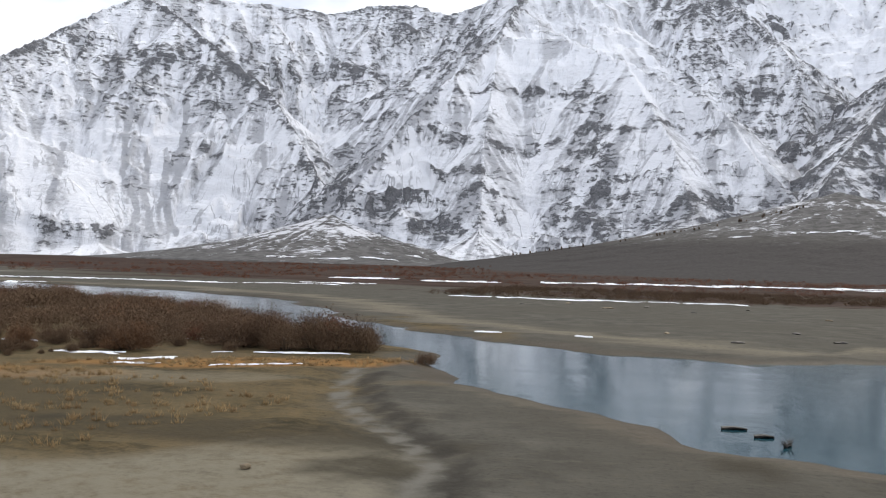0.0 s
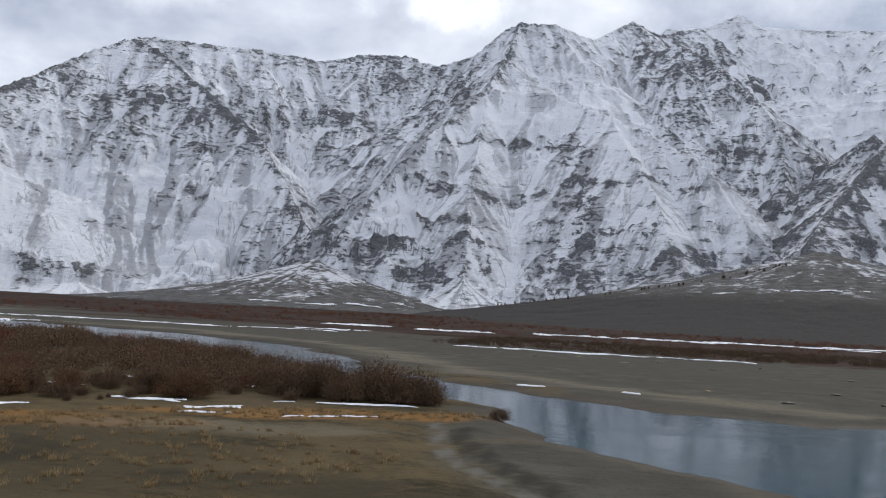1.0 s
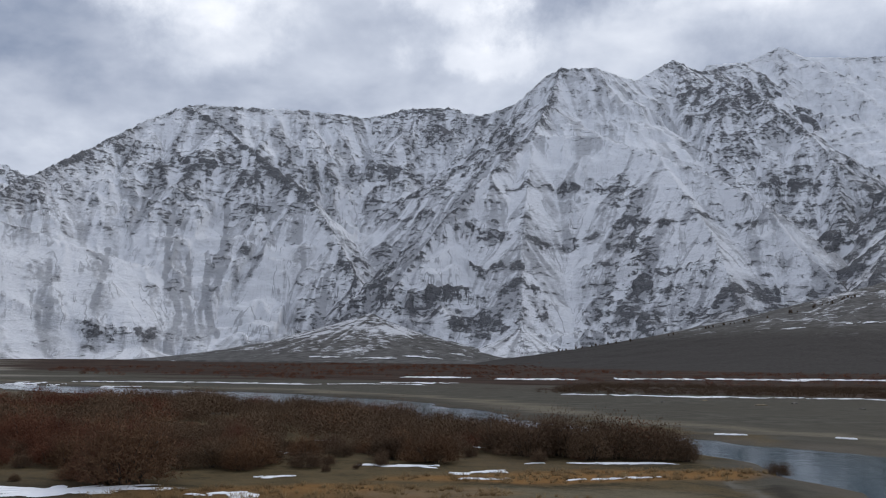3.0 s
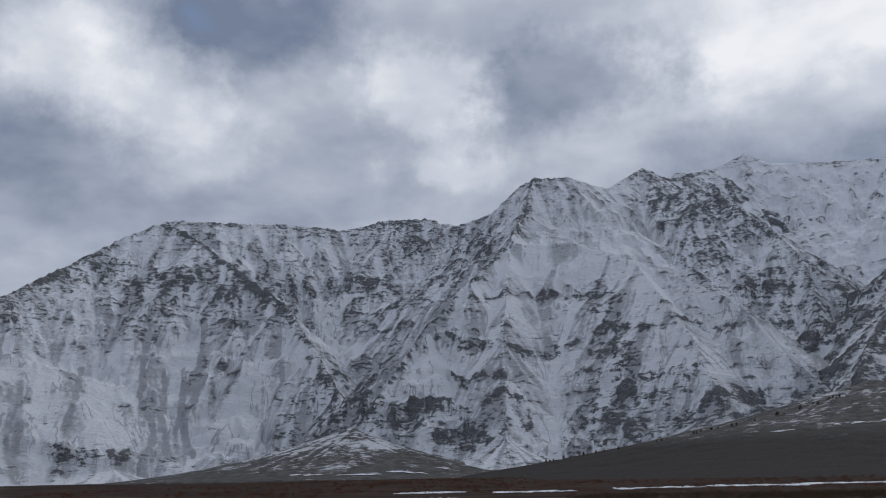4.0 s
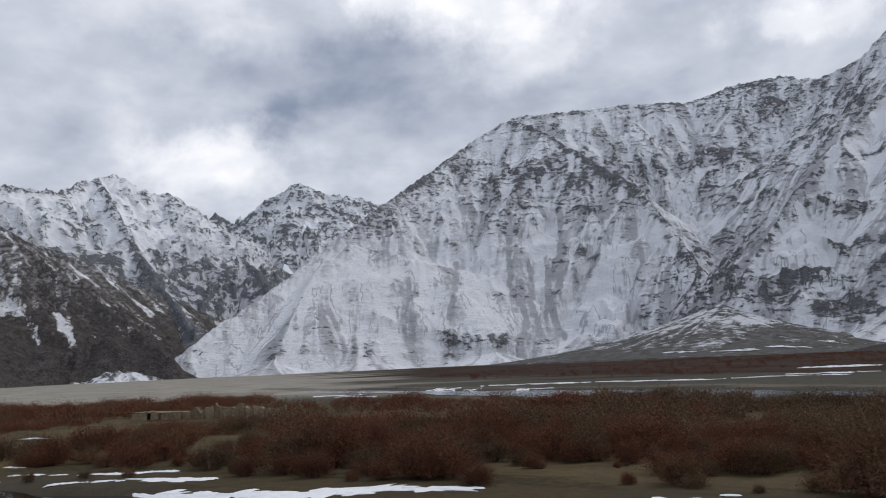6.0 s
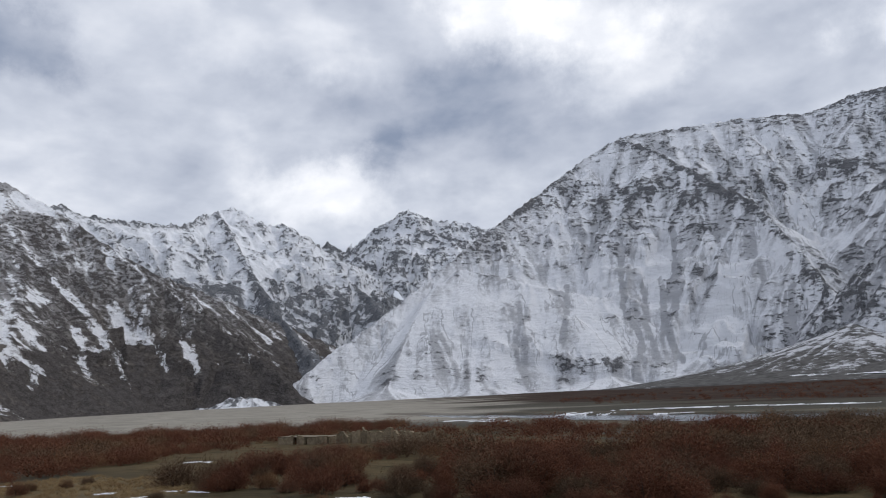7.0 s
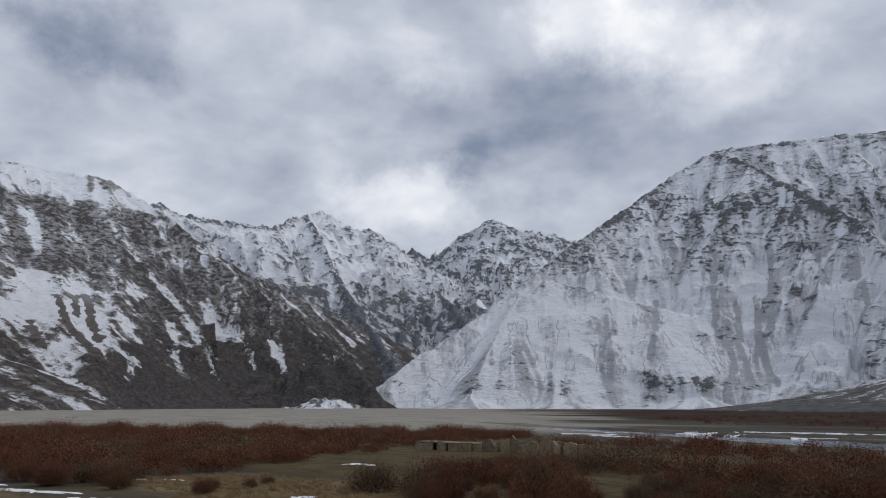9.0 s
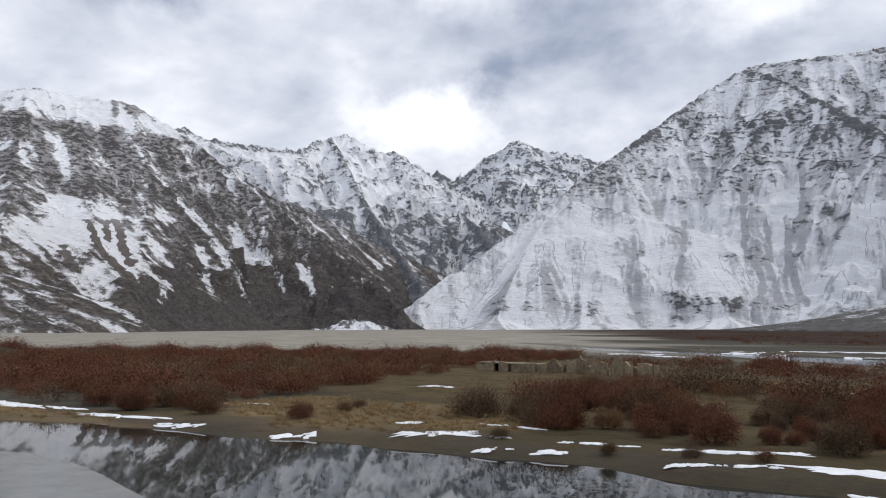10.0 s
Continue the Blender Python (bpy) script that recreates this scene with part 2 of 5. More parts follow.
mud = np.clip(0.8 * blob(gx, gy, -20, 39.5, 13, 2.6, 13, 0.0) + blob(gx, gy, -44, 41, 9, 5.5, 14, 0.3) + 0.9 * blob(gx, gy, -9.5, 35.0, 3.2, 2.4, 15, 0.6) + 0.8 * blob(gx, gy, 6.9, 39.5, 1.6, 2.2, 16) + 0.6 * step(-22, -32, gx) * step(30, 35, gy) * step(57, 50, gy), 0, 1)

# ---- materials ----
def material(name):
    m = bpy.data.materials.new(name)
    m.use_nodes = True
    return m, Nodes(m.node_tree)


def finish(n, colour, rough=0.9, bump=None, bump_size=0.1, strength=1.0, specular=0.25, metallic=0.0):
    ins = {"Base Color": colour, "Roughness": rough, "Specular IOR Level": specular, "Metallic": metallic}
    if bump is not None:
        ins["Normal"] = n.node("ShaderNodeBump", {"Height": bump, "Distance": bump_size, "Strength": strength}).outputs[0]
    shader = n.node("ShaderNodeBsdfPrincipled", ins)
    n.node("ShaderNodeOutputMaterial", {0: shader.outputs[0]})


def mountain_material(name, rock_dark, rock_light, scree, dusted, snow=(0.80, 0.82, 0.86), grain=1.0, runny=0.62, edge=0.17, snowline=(260.0, 780.0), streak=0.5, bare_mid=0.30, bare_pull=0.5, beds=1.0, ledge=0.30, channels=1.0, bias=0.07):
    """Thin snow over rock bands and scree. Reads the runnels down its slopes, and how bare it is."""
    m, n = material(name)
    place = n.node("ShaderNodeNewGeometry").outputs["Position"]
    height = n.node("ShaderNodeSeparateXYZ", {0: place}).outputs[2]
    bare = n.attr("bare")
    runs, rills = n.attr("runs"), n.attr("rills")
    warp = n.scaled(n.vmath("SUBTRACT", n.node("ShaderNodeTexNoise", {"Vector": place, "Scale": 0.010, "Detail": 5.0}).outputs[1], (0.5, 0.5, 0.5)), (46, 46, 46))
    tilt = n.vmath("ADD", place, warp)
    g = grain
    zones = n.noise(n.scaled(tilt, (0.0048 * g, 0.0048 * g, 0.011 * g)), 1.0, 4.0, 0.6)
    crags = n.noise(n.scaled(tilt, (0.060 * g, 0.060 * g, 0.078 * g)), 1.0, 10.0, 0.73)
    ledges = n.noise(n.scaled(tilt, (0.024 * g, 0.024 * g, 0.125 * g)), 1.0, 9.0, 0.68)
    seams = n.noise(n.scaled(tilt, (0.0042 * g, 0.0042 * g, 0.050 * g)), 1.0, 4.0, 0.55)
    speck = n.noise(place, 0.32 * g, 6.0, 0.75)
    # where rock shows through: crags and broken ledges, closer together in some zones
    share = n.math("ADD", n.math("MULTIPLY", n.math("SUBTRACT", zones, 0.5), 0.26), n.math("MULTIPLY", n.math("SUBTRACT", bare, 0.42), 0.55))
    share = n.math("ADD", share, n.math("MULTIPLY", n.math("SUBTRACT", runs, 0.5), 0.20))
    show = n.math("ADD", n.math("MULTIPLY", crags, 1.0 - ledge), n.math("MULTIPLY", ledges, ledge))
    rock = n.smooth(n.math("ADD", n.math("ADD", show, n.math("MULTIPLY", n.math("SUBTRACT", speck, 0.5), 0.20)), share), 0.570, 0.596, 0.0, 0.92)
    # thin dark seams along the beds
    seam = n.smooth(n.math("ABSOLUTE", n.math("SUBTRACT", seams, 0.5)), 0.018, 0.004)
    seam = n.math("MULTIPLY", seam, n.smooth(n.math("ADD", crags, n.math("MULTIPLY", share, 0.9)), 0.50, 0.58))
    rock = n.math("MAXIMUM", rock, n.math("MULTIPLY", seam, beds))
    # scree that the snow only dusts, in streaks down the fall line, and narrow channels
    patchy = n.smooth(n.noise(n.scaled(tilt, (0.007, 0.007, 0.009)), 1.0, 4.0, 0.6), 0.36, 0.62)
    thin = n.math("ADD", n.math("MULTIPLY", n.math("SUBTRACT", runs, 0.5), runny), n.math("MULTIPLY", n.math("SUBTRACT", rills, 0.5), n.math("MULTIPLY", patchy, runny * 0.75)))
    thin = n.math("ADD", thin, n.math("ADD", n.math("MULTIPLY", n.math("SUBTRACT", speck, 0.5), 0.30), n.math("MULTIPLY", n.math("SUBTRACT", crags, 0.5), 0.35)))
    thin = n.math("ADD", thin, n.math("MULTIPLY", n.math("SUBTRACT", zones, 0.5), 0.55))
    thin = n.math("ADD", thin, n.math("MULTIPLY", n.math("SUBTRACT", bare, bare_mid), bare_pull))
    thin = n.math("ADD", thin, n.attr("lane"))
    thin = n.smooth(thin, bias - edge, bias + edge)
    cut = n.smooth(n.math("ABSOLUTE", n.math("SUBTRACT", n.math("ADD", runs, n.math("MULTIPLY", n.math("SUBTRACT", rills, 0.5), 0.12)), 0.5)), 0.024, 0.006)
    cut = n.math("MULTIPLY", n.math("MULTIPLY", cut, n.smooth(speck, 0.28, 0.48)), n.smooth(patchy, 0.2, 0.8, 0.0, 0.9))
    thread = n.smooth(n.math("ABSOLUTE", n.math("SUBTRACT", rills, 0.5)), 0.017, 0.004)
    thread = n.math("MULTIPLY", thread, n.smooth(n.noise(n.scaled(tilt, (0.011, 0.011, 0.006)), 1.0, 3.0), 0.44, 0.60, 0.0, 0.42))
    cut = n.math("MAXIMUM", cut, thread)
    thin = n.math("MAXIMUM", thin, n.math("MULTIPLY", cut, channels))
    stone = n.mix(n.smooth(n.math("ADD", n.math("MULTIPLY", speck, 0.55), n.math("MULTIPLY", crags, 0.45)), 0.38, 0.62), (*rock_dark, 1), (*rock_light, 1))
    level = n.math("ADD", height, n.math("MULTIPLY", n.math("SUBTRACT", zones, 0.5), 500.0))
    white = n.mix(n.smooth(level, snowline[0], snowline[1]), (*dusted, 1), (*snow, 1))
    cover = n.mix(n.math("MULTIPLY", thin, n.smooth(level, snowline[1], snowline[0], streak * 0.7, streak)), white, (*scree, 1))
    colour = n.mix(rock, cover, stone)
    relief = n.math("ADD", n.math("MULTIPLY", crags, n.math("ADD", n.math("MULTIPLY", rock, 2.2), 0.9)), n.math("ADD", n.math("MULTIPLY", runs, 0.9), n.math("ADD", n.math("MULTIPLY", ledges, 1.2), n.math("MULTIPLY", speck, 0.12))))
    finish(n, colour, 0.92, relief, 5.0, 1.0, 0.03)
    return m


mat_massif = mountain_material("thin_snow_on_banded_rock", (0.070, 0.072, 0.078), (0.245, 0.249, 0.262), (0.28, 0.286, 0.305), (0.74, 0.755, 0.79), streak=0.72, edge=0.13, runny=1.05)
mat_left = mountain_material("thin_snow_on_dark_scree", (0.036, 0.033, 0.034), (0.150, 0.137, 0.132), (0.118, 0.105, 0.096), (0.66, 0.67, 0.70), runny=0.55, edge=0.05, snowline=(100.0, 450.0), streak=1.0, bare_mid=0.44, bare_pull=0.9, beds=0.2, ledge=0.12, channels=0.0, bias=0.0)
mat_far = mountain_material("thin_snow_on_far_crags", (0.066, 0.072, 0.083), (0.22, 0.228, 0.245), (0.30, 0.31, 0.33), (0.62, 0.64, 0.68), grain=0.75, snowline=(300.0, 700.0), beds=0.2, ledge=0.12, channels=0.4)


def ground_material():
    m, n = material("valley_ground")
    place = n.node("ShaderNodeNewGeometry").outputs["Position"]
    wide, mid = n.noise(n.scaled(place, (1, 1, 0)), 0.035, 5.0, 0.6), n.noise(place, 0.22, 6.0, 0.62)
    grit, fleck = n.noise(place, 3.0, 6.0, 0.7), n.noise(place, 0.9, 5.0, 0.75)
    sand = n.mix(n.smooth(mid, 0.3, 0.7), (0.046, 0.043, 0.035, 1), (0.092, 0.087, 0.072, 1))
    drawn = n.noise(n.scaled(place, (0.25, 1.1, 0.5)), 1.0, 6.0, 0.7)
    sand = n.mix(n.smooth(drawn, 0.52, 0.68, 0.0, 0.5), sand, (0.125, 0.116, 0.093, 1))
    sand = n.mix(n.smooth(wide, 0.35, 0.65), sand, (0.066, 0.061, 0.049, 1))
    sand = n.mix(n.math("MULTIPLY", n.attr("pale"), n.smooth(fleck, 0.2, 0.6)), sand, (0.15, 0.132, 0.098, 1))
    sand = n.mix(n.math("MULTIPLY", n.attr("damp"), 0.65), sand, (0.034, 0.027, 0.019, 1))
    gravel = n.mix(n.smooth(wide, 0.3, 0.7), (0.225, 0.208, 0.178, 1), (0.32, 0.297, 0.255, 1))
    sand = n.mix(n.attr("gravel"), sand, gravel)
    turf = n.mix(n.smooth(mid, 0.32, 0.68), (0.056, 0.045, 0.025, 1), (0.108, 0.083, 0.046, 1))
    turf = n.mix(n.smooth(wide, 0.45, 0.7), turf, (0.080, 0.062, 0.039, 1))
    turf = n.mix(n.math("MULTIPLY", n.smooth(n.noise(n.scaled(place, (0.05, 0.16, 0.1)), 1.0, 6.0, 0.65), 0.52, 0.62), 0.75), turf, (0.024, 0.022, 0.012, 1))
    turf = n.mix(n.math("MULTIPLY", n.smooth(fleck, 0.40, 0.66), 0.7), turf, (0.112, 0.080, 0.040, 1))
    turf = n.mix(n.math("MULTIPLY", n.smooth(grit, 0.52, 0.70), 0.55), turf, (0.018, 0.015, 0.008, 1))
    sand = n.mix(n.math("MULTIPLY", n.smooth(grit, 0.5, 0.72), 0.5), sand, (0.028, 0.025, 0.020, 1))
    sand = n.mix(n.math("MULTIPLY", n.smooth(fleck, 0.5, 0.75), 0.35), sand, (0.10, 0.088, 0.062, 1))
    colour = n.mix(n.attr("grass"), sand, turf)
    straw = n.mix(fleck, (0.135, 0.090, 0.043, 1), (0.31, 0.235, 0.13, 1))
    straw = n.mix(n.attr("rusty"), straw, n.mix(fleck, (0.115, 0.058, 0.020, 1), (0.26, 0.145, 0.055, 1)))
    colour = n.mix(n.math("MULTIPLY", n.attr("ochre"), n.smooth(mid, 0.25, 0.5)), colour, straw)
    heath = n.mix(n.smooth(n.noise(n.scaled(place, (0.012, 0.045, 0.02)), 1.0, 8.0, 0.7), 0.38, 0.62), (0.026, 0.015, 0.011, 1), (0.055, 0.037, 0.028, 1))
    colour = n.mix(n.attr("far_brown"), colour, heath)
    stony = n.mix(n.smooth(mid, 0.3, 0.7), (0.038, 0.035, 0.033, 1), (0.054, 0.050, 0.048, 1))
    colour = n.mix(n.attr("fan_r"), colour, stony)
    patch = n.math("ADD", n.noise(n.scaled(place, (0.055, 0.055, 0.055)), 1.0, 10.0, 0.84), n.math("MULTIPLY", n.attr("fan_snow"), 0.40))
    scree = n.mix(n.smooth(n.noise(place, 0.05, 6.0, 0.7), 0.3, 0.7), (0.055, 0.053, 0.051, 1), (0.13, 0.127, 0.124, 1))
    colour = n.mix(n.attr("fan_m"), colour, scree)
    colour = n.mix(n.math("MULTIPLY", n.smooth(patch, 0.62, 0.74), n.attr("fan_any")), colour, (0.52, 0.53, 0.56, 1))
    colour = n.mix(n.smooth(n.math("ADD", n.attr("damp"), n.math("MULTIPLY", n.math("SUBTRACT", mid, 0.5), 0.8)), 0.40, 0.90, 0.0, 0.55), colour, (0.050, 0.038, 0.024, 1))
    # dun and muddy stretches of the meadow, and the dry channel that winds through the sand
    colour = n.mix(n.math("MULTIPLY", n.attr("dun"), n.smooth(fleck, 0.25, 0.6, 0.35, 0.95)), colour, (0.155, 0.140, 0.105, 1))
    colour = n.mix(n.math("MULTIPLY", n.attr("mud"), n.smooth(mid, 0.3, 0.6, 0.4, 0.95)), colour, (0.036, 0.031, 0.021, 1))
    waver = n.math("MULTIPLY", n.math("SUBTRACT", n.noise(place, 0.5, 5.0, 0.65), 0.5), 1.8)
    colour = n.mix(n.smooth(n.math("ADD", n.attr("lane_d"), waver), 1.5, 0.3, 0.0, 0.8), colour, (0.032, 0.029, 0.024, 1))
    colour = n.mix(n.smooth(n.math("ADD", n.attr("bed_d"), waver), 1.1, 0.2, 0.0, 0.85), colour, (0.128, 0.121, 0.103, 1))
    colour = n.mix(n.math("MULTIPLY", n.smooth(fleck, 0.62, 0.74), 0.4), colour, (0.05, 0.046, 0.04, 1))
    rough = n.smooth(n.attr("damp"), 0.0, 1.0, 0.95, 0.6)
    relief = n.math("ADD", n.math("MULTIPLY", grit, 0.3), n.math("ADD", fleck, n.math("MULTIPLY", mid, 1.2)))
    finish(n, colour, rough, relief, 0.12, 0.8, 0.04)
    return m


def water_material(name, tint, wave, scale, calm, stirred):
    m, n = material(name)
    place = n.node("ShaderNodeNewGeometry").outputs["Position"]
    ripple = n.noise(n.scaled(place, (1.0, 0.6, 1)), scale, 4.0, 0.6)
    rough = n.smooth(n.noise(n.scaled(place, (0.05, 0.12, 1)), 1.0, 3.0), 0.4, 0.65, calm, stirred)
    normal = n.node("ShaderNodeBump", {"Height": ripple, "Distance": wave, "Strength": 1.0}).outputs[0]
    shader = n.node("ShaderNodeBsdfPrincipled", {"Base Color": (*tint, 1), "Roughness": rough, "IOR": 1.333, "Specular IOR Level": 0.4, "Normal": normal})
    n.node("ShaderNodeOutputMaterial", {0: shader.outputs[0]})
    return m


def plain_material(name, dark, light, scale=2.0, rough=0.9, relief=0.03, island=0.0):
    m, n = material(name)
    place = n.node("ShaderNodeNewGeometry").outputs["Position"]
    a, b = n.noise(place, scale, 6.0, 0.65), n.noise(place, scale * 0.13, 4.0, 0.6)
    fac = n.smooth(n.math("ADD", n.math("MULTIPLY", a, 0.6), n.math("MULTIPLY", b, 0.4)), 0.32, 0.68)
    colour = n.mix(fac, (*dark, 1), (*light, 1))
    if island:
        pick = n.node("ShaderNodeObjectInfo").outputs["Random"]
        colour = n.mix(n.math("MULTIPLY", pick, island), colour, (*[0.4 * c for c in dark], 1))
    finish(n, colour, rough, a, relief, 0.8, 0.25)
    return m


def twig_material(name, dark, light):
    """Bark whose tone changes from shrub to shrub and twig to twig."""
    m, n = material(name)
    pick = n.node("ShaderNodeObjectInfo").outputs["Random"]
    each = n.node("ShaderNodeNewGeometry").outputs["Random Per Island"]
    place = n.node("ShaderNodeNewGeometry").outputs["Position"]
    fac = n.math("ADD", n.math("MULTIPLY", each, 0.35), n.math("MULTIPLY", n.noise(place, 0.22, 3.0), 0.65))
    colour = n.mix(n.smooth(fac, 0.30, 0.70), (*dark, 1), (*light, 1))
    colour = n.mix(n.math("MULTIPLY", n.smooth(pick, 0.6, 1.0), 0.45), colour, (0.115, 0.072, 0.048, 1))
    colour = n.mix(n.math("MULTIPLY", n.smooth(pick, 0.45, 0.0), 0.55), colour, (*[0.7 * c for c in dark], 1))
    finish(n, colour, 0.85, None, specular=0.05)
    return m


mat_ground = ground_material()
mat_river = water_material("slow_river_water", (0.011, 0.042, 0.055), 0.025, 0.7, 0.05, 0.13)
mat_pond = water_material("still_pond_water", (0.016, 0.018, 0.015), 0.0006, 0.6, 0.008, 0.03)
mat_ice = plain_material("dull_grey_ice", (0.14, 0.145, 0.14), (0.20, 0.205, 0.20), 0.5, 0.22, 0.004)
mat_snow = plain_material("old_snow", (0.74, 0.76, 0.80), (0.84, 0.85, 0.87), 2.0, 0.8, 0.06)
mat_twig_red = twig_material("red_brown_twigs", (0.088, 0.039, 0.025), (0.185, 0.080, 0.048))
mat_twig_brown = twig_material("grey_brown_twigs", (0.074, 0.048, 0.031), (0.160, 0.106, 0.067))
mat_twig_rust = twig_material("rust_brown_twigs", (0.10, 0.057, 0.034), (0.21, 0.118, 0.064))
mat_stem = plain_material("dark_bark", (0.022, 0.017, 0.014), (0.065, 0.05, 0.04), 6.0)
mat_straw = plain_material("dry_straw_grass", (0.11, 0.064, 0.027), (0.25, 0.175, 0.085), 1.5)
mat_stone = plain_material("rubble_stone", (0.12, 0.092, 0.060), (0.29, 0.232, 0.155), 1.6, 0.95, 0.05, island=0.5)
mat_mud = plain_material("mud_plaster", (0.13, 0.105, 0.075), (0.21, 0.17, 0.12), 0.8, 0.95, 0.04)
mat_wood = plain_material("wet_driftwood", (0.012, 0.010, 0.009), (0.05, 0.042, 0.035), 5.0, 0.6)

# ---- ground, water and mountains ----
ground = new("ground", grid_mesh("ground", gx, gy, gz, {
    "grass": grass, "ochre": ochre, "far_brown": far_brown, "fan_r": fan_r, "damp": damp, "pale": pale, "bed_d": bed_d, "lane_d": lane_d, "dun": dun, "mud": mud, "rusty": rusty,
    "gravel": step(300, 420, rad) * step(-40, -48, bear + fbm(gx / 100, gy / 100, 2, 34) * 6)}))
ground.data.materials.append(mat_ground)
tagged(ground, "grey sandy valley floor with brown dry turf and scrub", "ground", kind="structure")


def scree_fan(cone, white, label, other):
    """A fan of scree that spreads from a gully onto the flats."""
    ax, ay, top, slope, ease, reach = cone
    x, y = np.meshgrid(np.arange(ax - reach, ax + reach, 8.0), np.arange(ay - reach, ay + 160, 8.0))
    d = np.hypot(x - ax, y - ay)
    turn = np.arctan2(x - ax, ay - y)
    flat = floor_height(x, y, False)
    rest_slope = top - slope * d + ease * d * d
    cut = ridged(turn * 9 + fbm(x / 60, y / 60, 2, 41) * 0.5, d / 500, 3, 42)
    z = np.minimum(rest_slope, top) + (cut - 0.8) * 2.4 * step(20, 160, d) * step(reach, reach * 0.6, d)
    z = np.where(d < reach, np.maximum(z, flat - 6.0), flat - 6.0)
    snow = white * step(1.0, 0.1, d / reach) + 0.35 * (cut - 0.8) + fbm(x / 120, y / 120, 3, 43) * 0.25
    stony = step(0.30, 0.55, d / reach) * other
    ob = new("scree_fan", grid_mesh("scree_fan", x, y, z, {"fan_m": 1 - stony, "fan_r": stony, "fan_any": 1 - stony, "fan_snow": np.clip(snow, 0, 1), "bed_d": 12 + 0 * x, "lane_d": 12 + 0 * x}))
    ob.data.materials.append(mat_ground)
    return tagged(ob, label, "scree", kind="structure")


scree_fan(FAN_MIDDLE, 0.40, "grey scree fan with streaks of snow below a gully", 0.0)
scree_fan(FAN_RIGHT, 0.16, "wide dark grey gravel fan below a rocky gully", 1.0)


def sheet(name, line, level, margin, mat, label, cell=4.0):
    """Water that fills a carved bed up to its level."""
    xs, ys = [p[0] for p in line], [p[1] for p in line]
    m = margin
    x, y = np.meshgrid(np.arange(min(xs) - m, max(xs) + m, cell), np.arange(min(ys) - m, max(ys) + m, cell))
    d, half, _ = to_line(x, y, line)
    wet = (d - half) < m * 0.35
    bm = bmesh.new()
    verts = {}
    for i, j in zip(*np.nonzero(wet)):
        corner = []
        for di, dj in ((0, 0), (0, 1), (1, 1), (1, 0)):
            k = (i + di, j + dj)
            if k not in verts:
                verts[k] = bm.verts.new((float(x[0, 0] + k[1] * cell), float(y[0, 0] + k[0] * cell), level))
            corner.append(verts[k])
        bm.faces.new(corner)
    me = bpy.data.meshes.new(name)
    bm.to_mesh(me)
    bm.free()
    ob = new(name, me)
    me.materials.append(mat)
    return tagged(ob, label, "water", kind="structure")


sheet("water", RIVER, -0.45, 36, mat_river, "slow blue-grey river between grey sandbanks")
sheet("water", POND, -0.42, 16, mat_pond, "still dark pond mirroring the snowy mountains")


def below_ridge(x, y, line, fall):
    """Of all stretches of a ridge the one under which the slope stands highest: distance, crest height and arc length."""
    top, best, crest, arc, run = np.full(x.shape, -1e9), np.zeros(x.shape), np.zeros(x.shape), np.zeros(x.shape), 0.0
    for (x0, y0, a), (x1, y1, b) in zip(line[:-1], line[1:]):
        dx, dy = x1 - x0, y1 - y0
        length = math.hypot(dx, dy)
        s = np.clip(((x - x0) * dx + (y - y0) * dy) / length ** 2, 0, 1)
        d = np.hypot(x - x0 - s * dx, y - y0 - s * dy)
        c = a + s * (b - a)
        better = c - fall * d > top
        top, best = np.where(better, c - fall * d, top), np.where(better, d, best)
        crest, arc = np.where(better, c, crest), np.where(better, run + s * length, arc)
        run += length
    return best, crest, arc


def runnels(z, x, y, r, b):
    """Coarse and fine noise drawn out along the fall line of a slope, as snow and scree run down it."""
    for _ in range(10):
        z = z.copy()
        z[1:-1, 1:-1] = (z[1:-1, 1:-1] * 2 + z[:-2, 1:-1] + z[2:, 1:-1] + z[1:-1, :-2] + z[1:-1, 2:]) / 6
    row, turn = r[1] - r[0], b[1] - b[0]
    out, side = np.gradient(z, axis=0) / row, np.gradient(z, axis=1) / (r[:, None] * turn)
    steep = np.hypot(out, side) + 1e-6
    di, dj = out / steep / row, side / steep / (r[:, None] * turn)
    coarse, fine = fbm(x / 48, y / 48, 3, 64, 0.6), fbm(x / 13, y / 13, 2, 66)
    rows, cols = z.shape
    i0, j0 = np.meshgrid(np.arange(rows), np.arange(cols), indexing="ij")
    total, small = coarse.copy(), fine.copy()
    for way in (-1, 1):
        i, j = i0.astype(float), j0.astype(float)
        for k in range(14):
            a, c = np.clip(np.rint(i).astype(int), 0, rows - 1), np.clip(np.rint(j).astype(int), 0, cols - 1)
            i, j = i + way * di[a, c] * 9.0, j + way * dj[a, c] * 9.0
            a, c = np.clip(np.rint(i).astype(int), 0, rows - 1), np.clip(np.rint(j).astype(int), 0, cols - 1)
            total = total + coarse[a, c]
            if k < 7:
                small = small + fine[a, c]
    return 0.5 + 0.10 * (total - total.mean()) / total.std(), 0.5 + 0.10 * (small - small.mean()) / small.std()


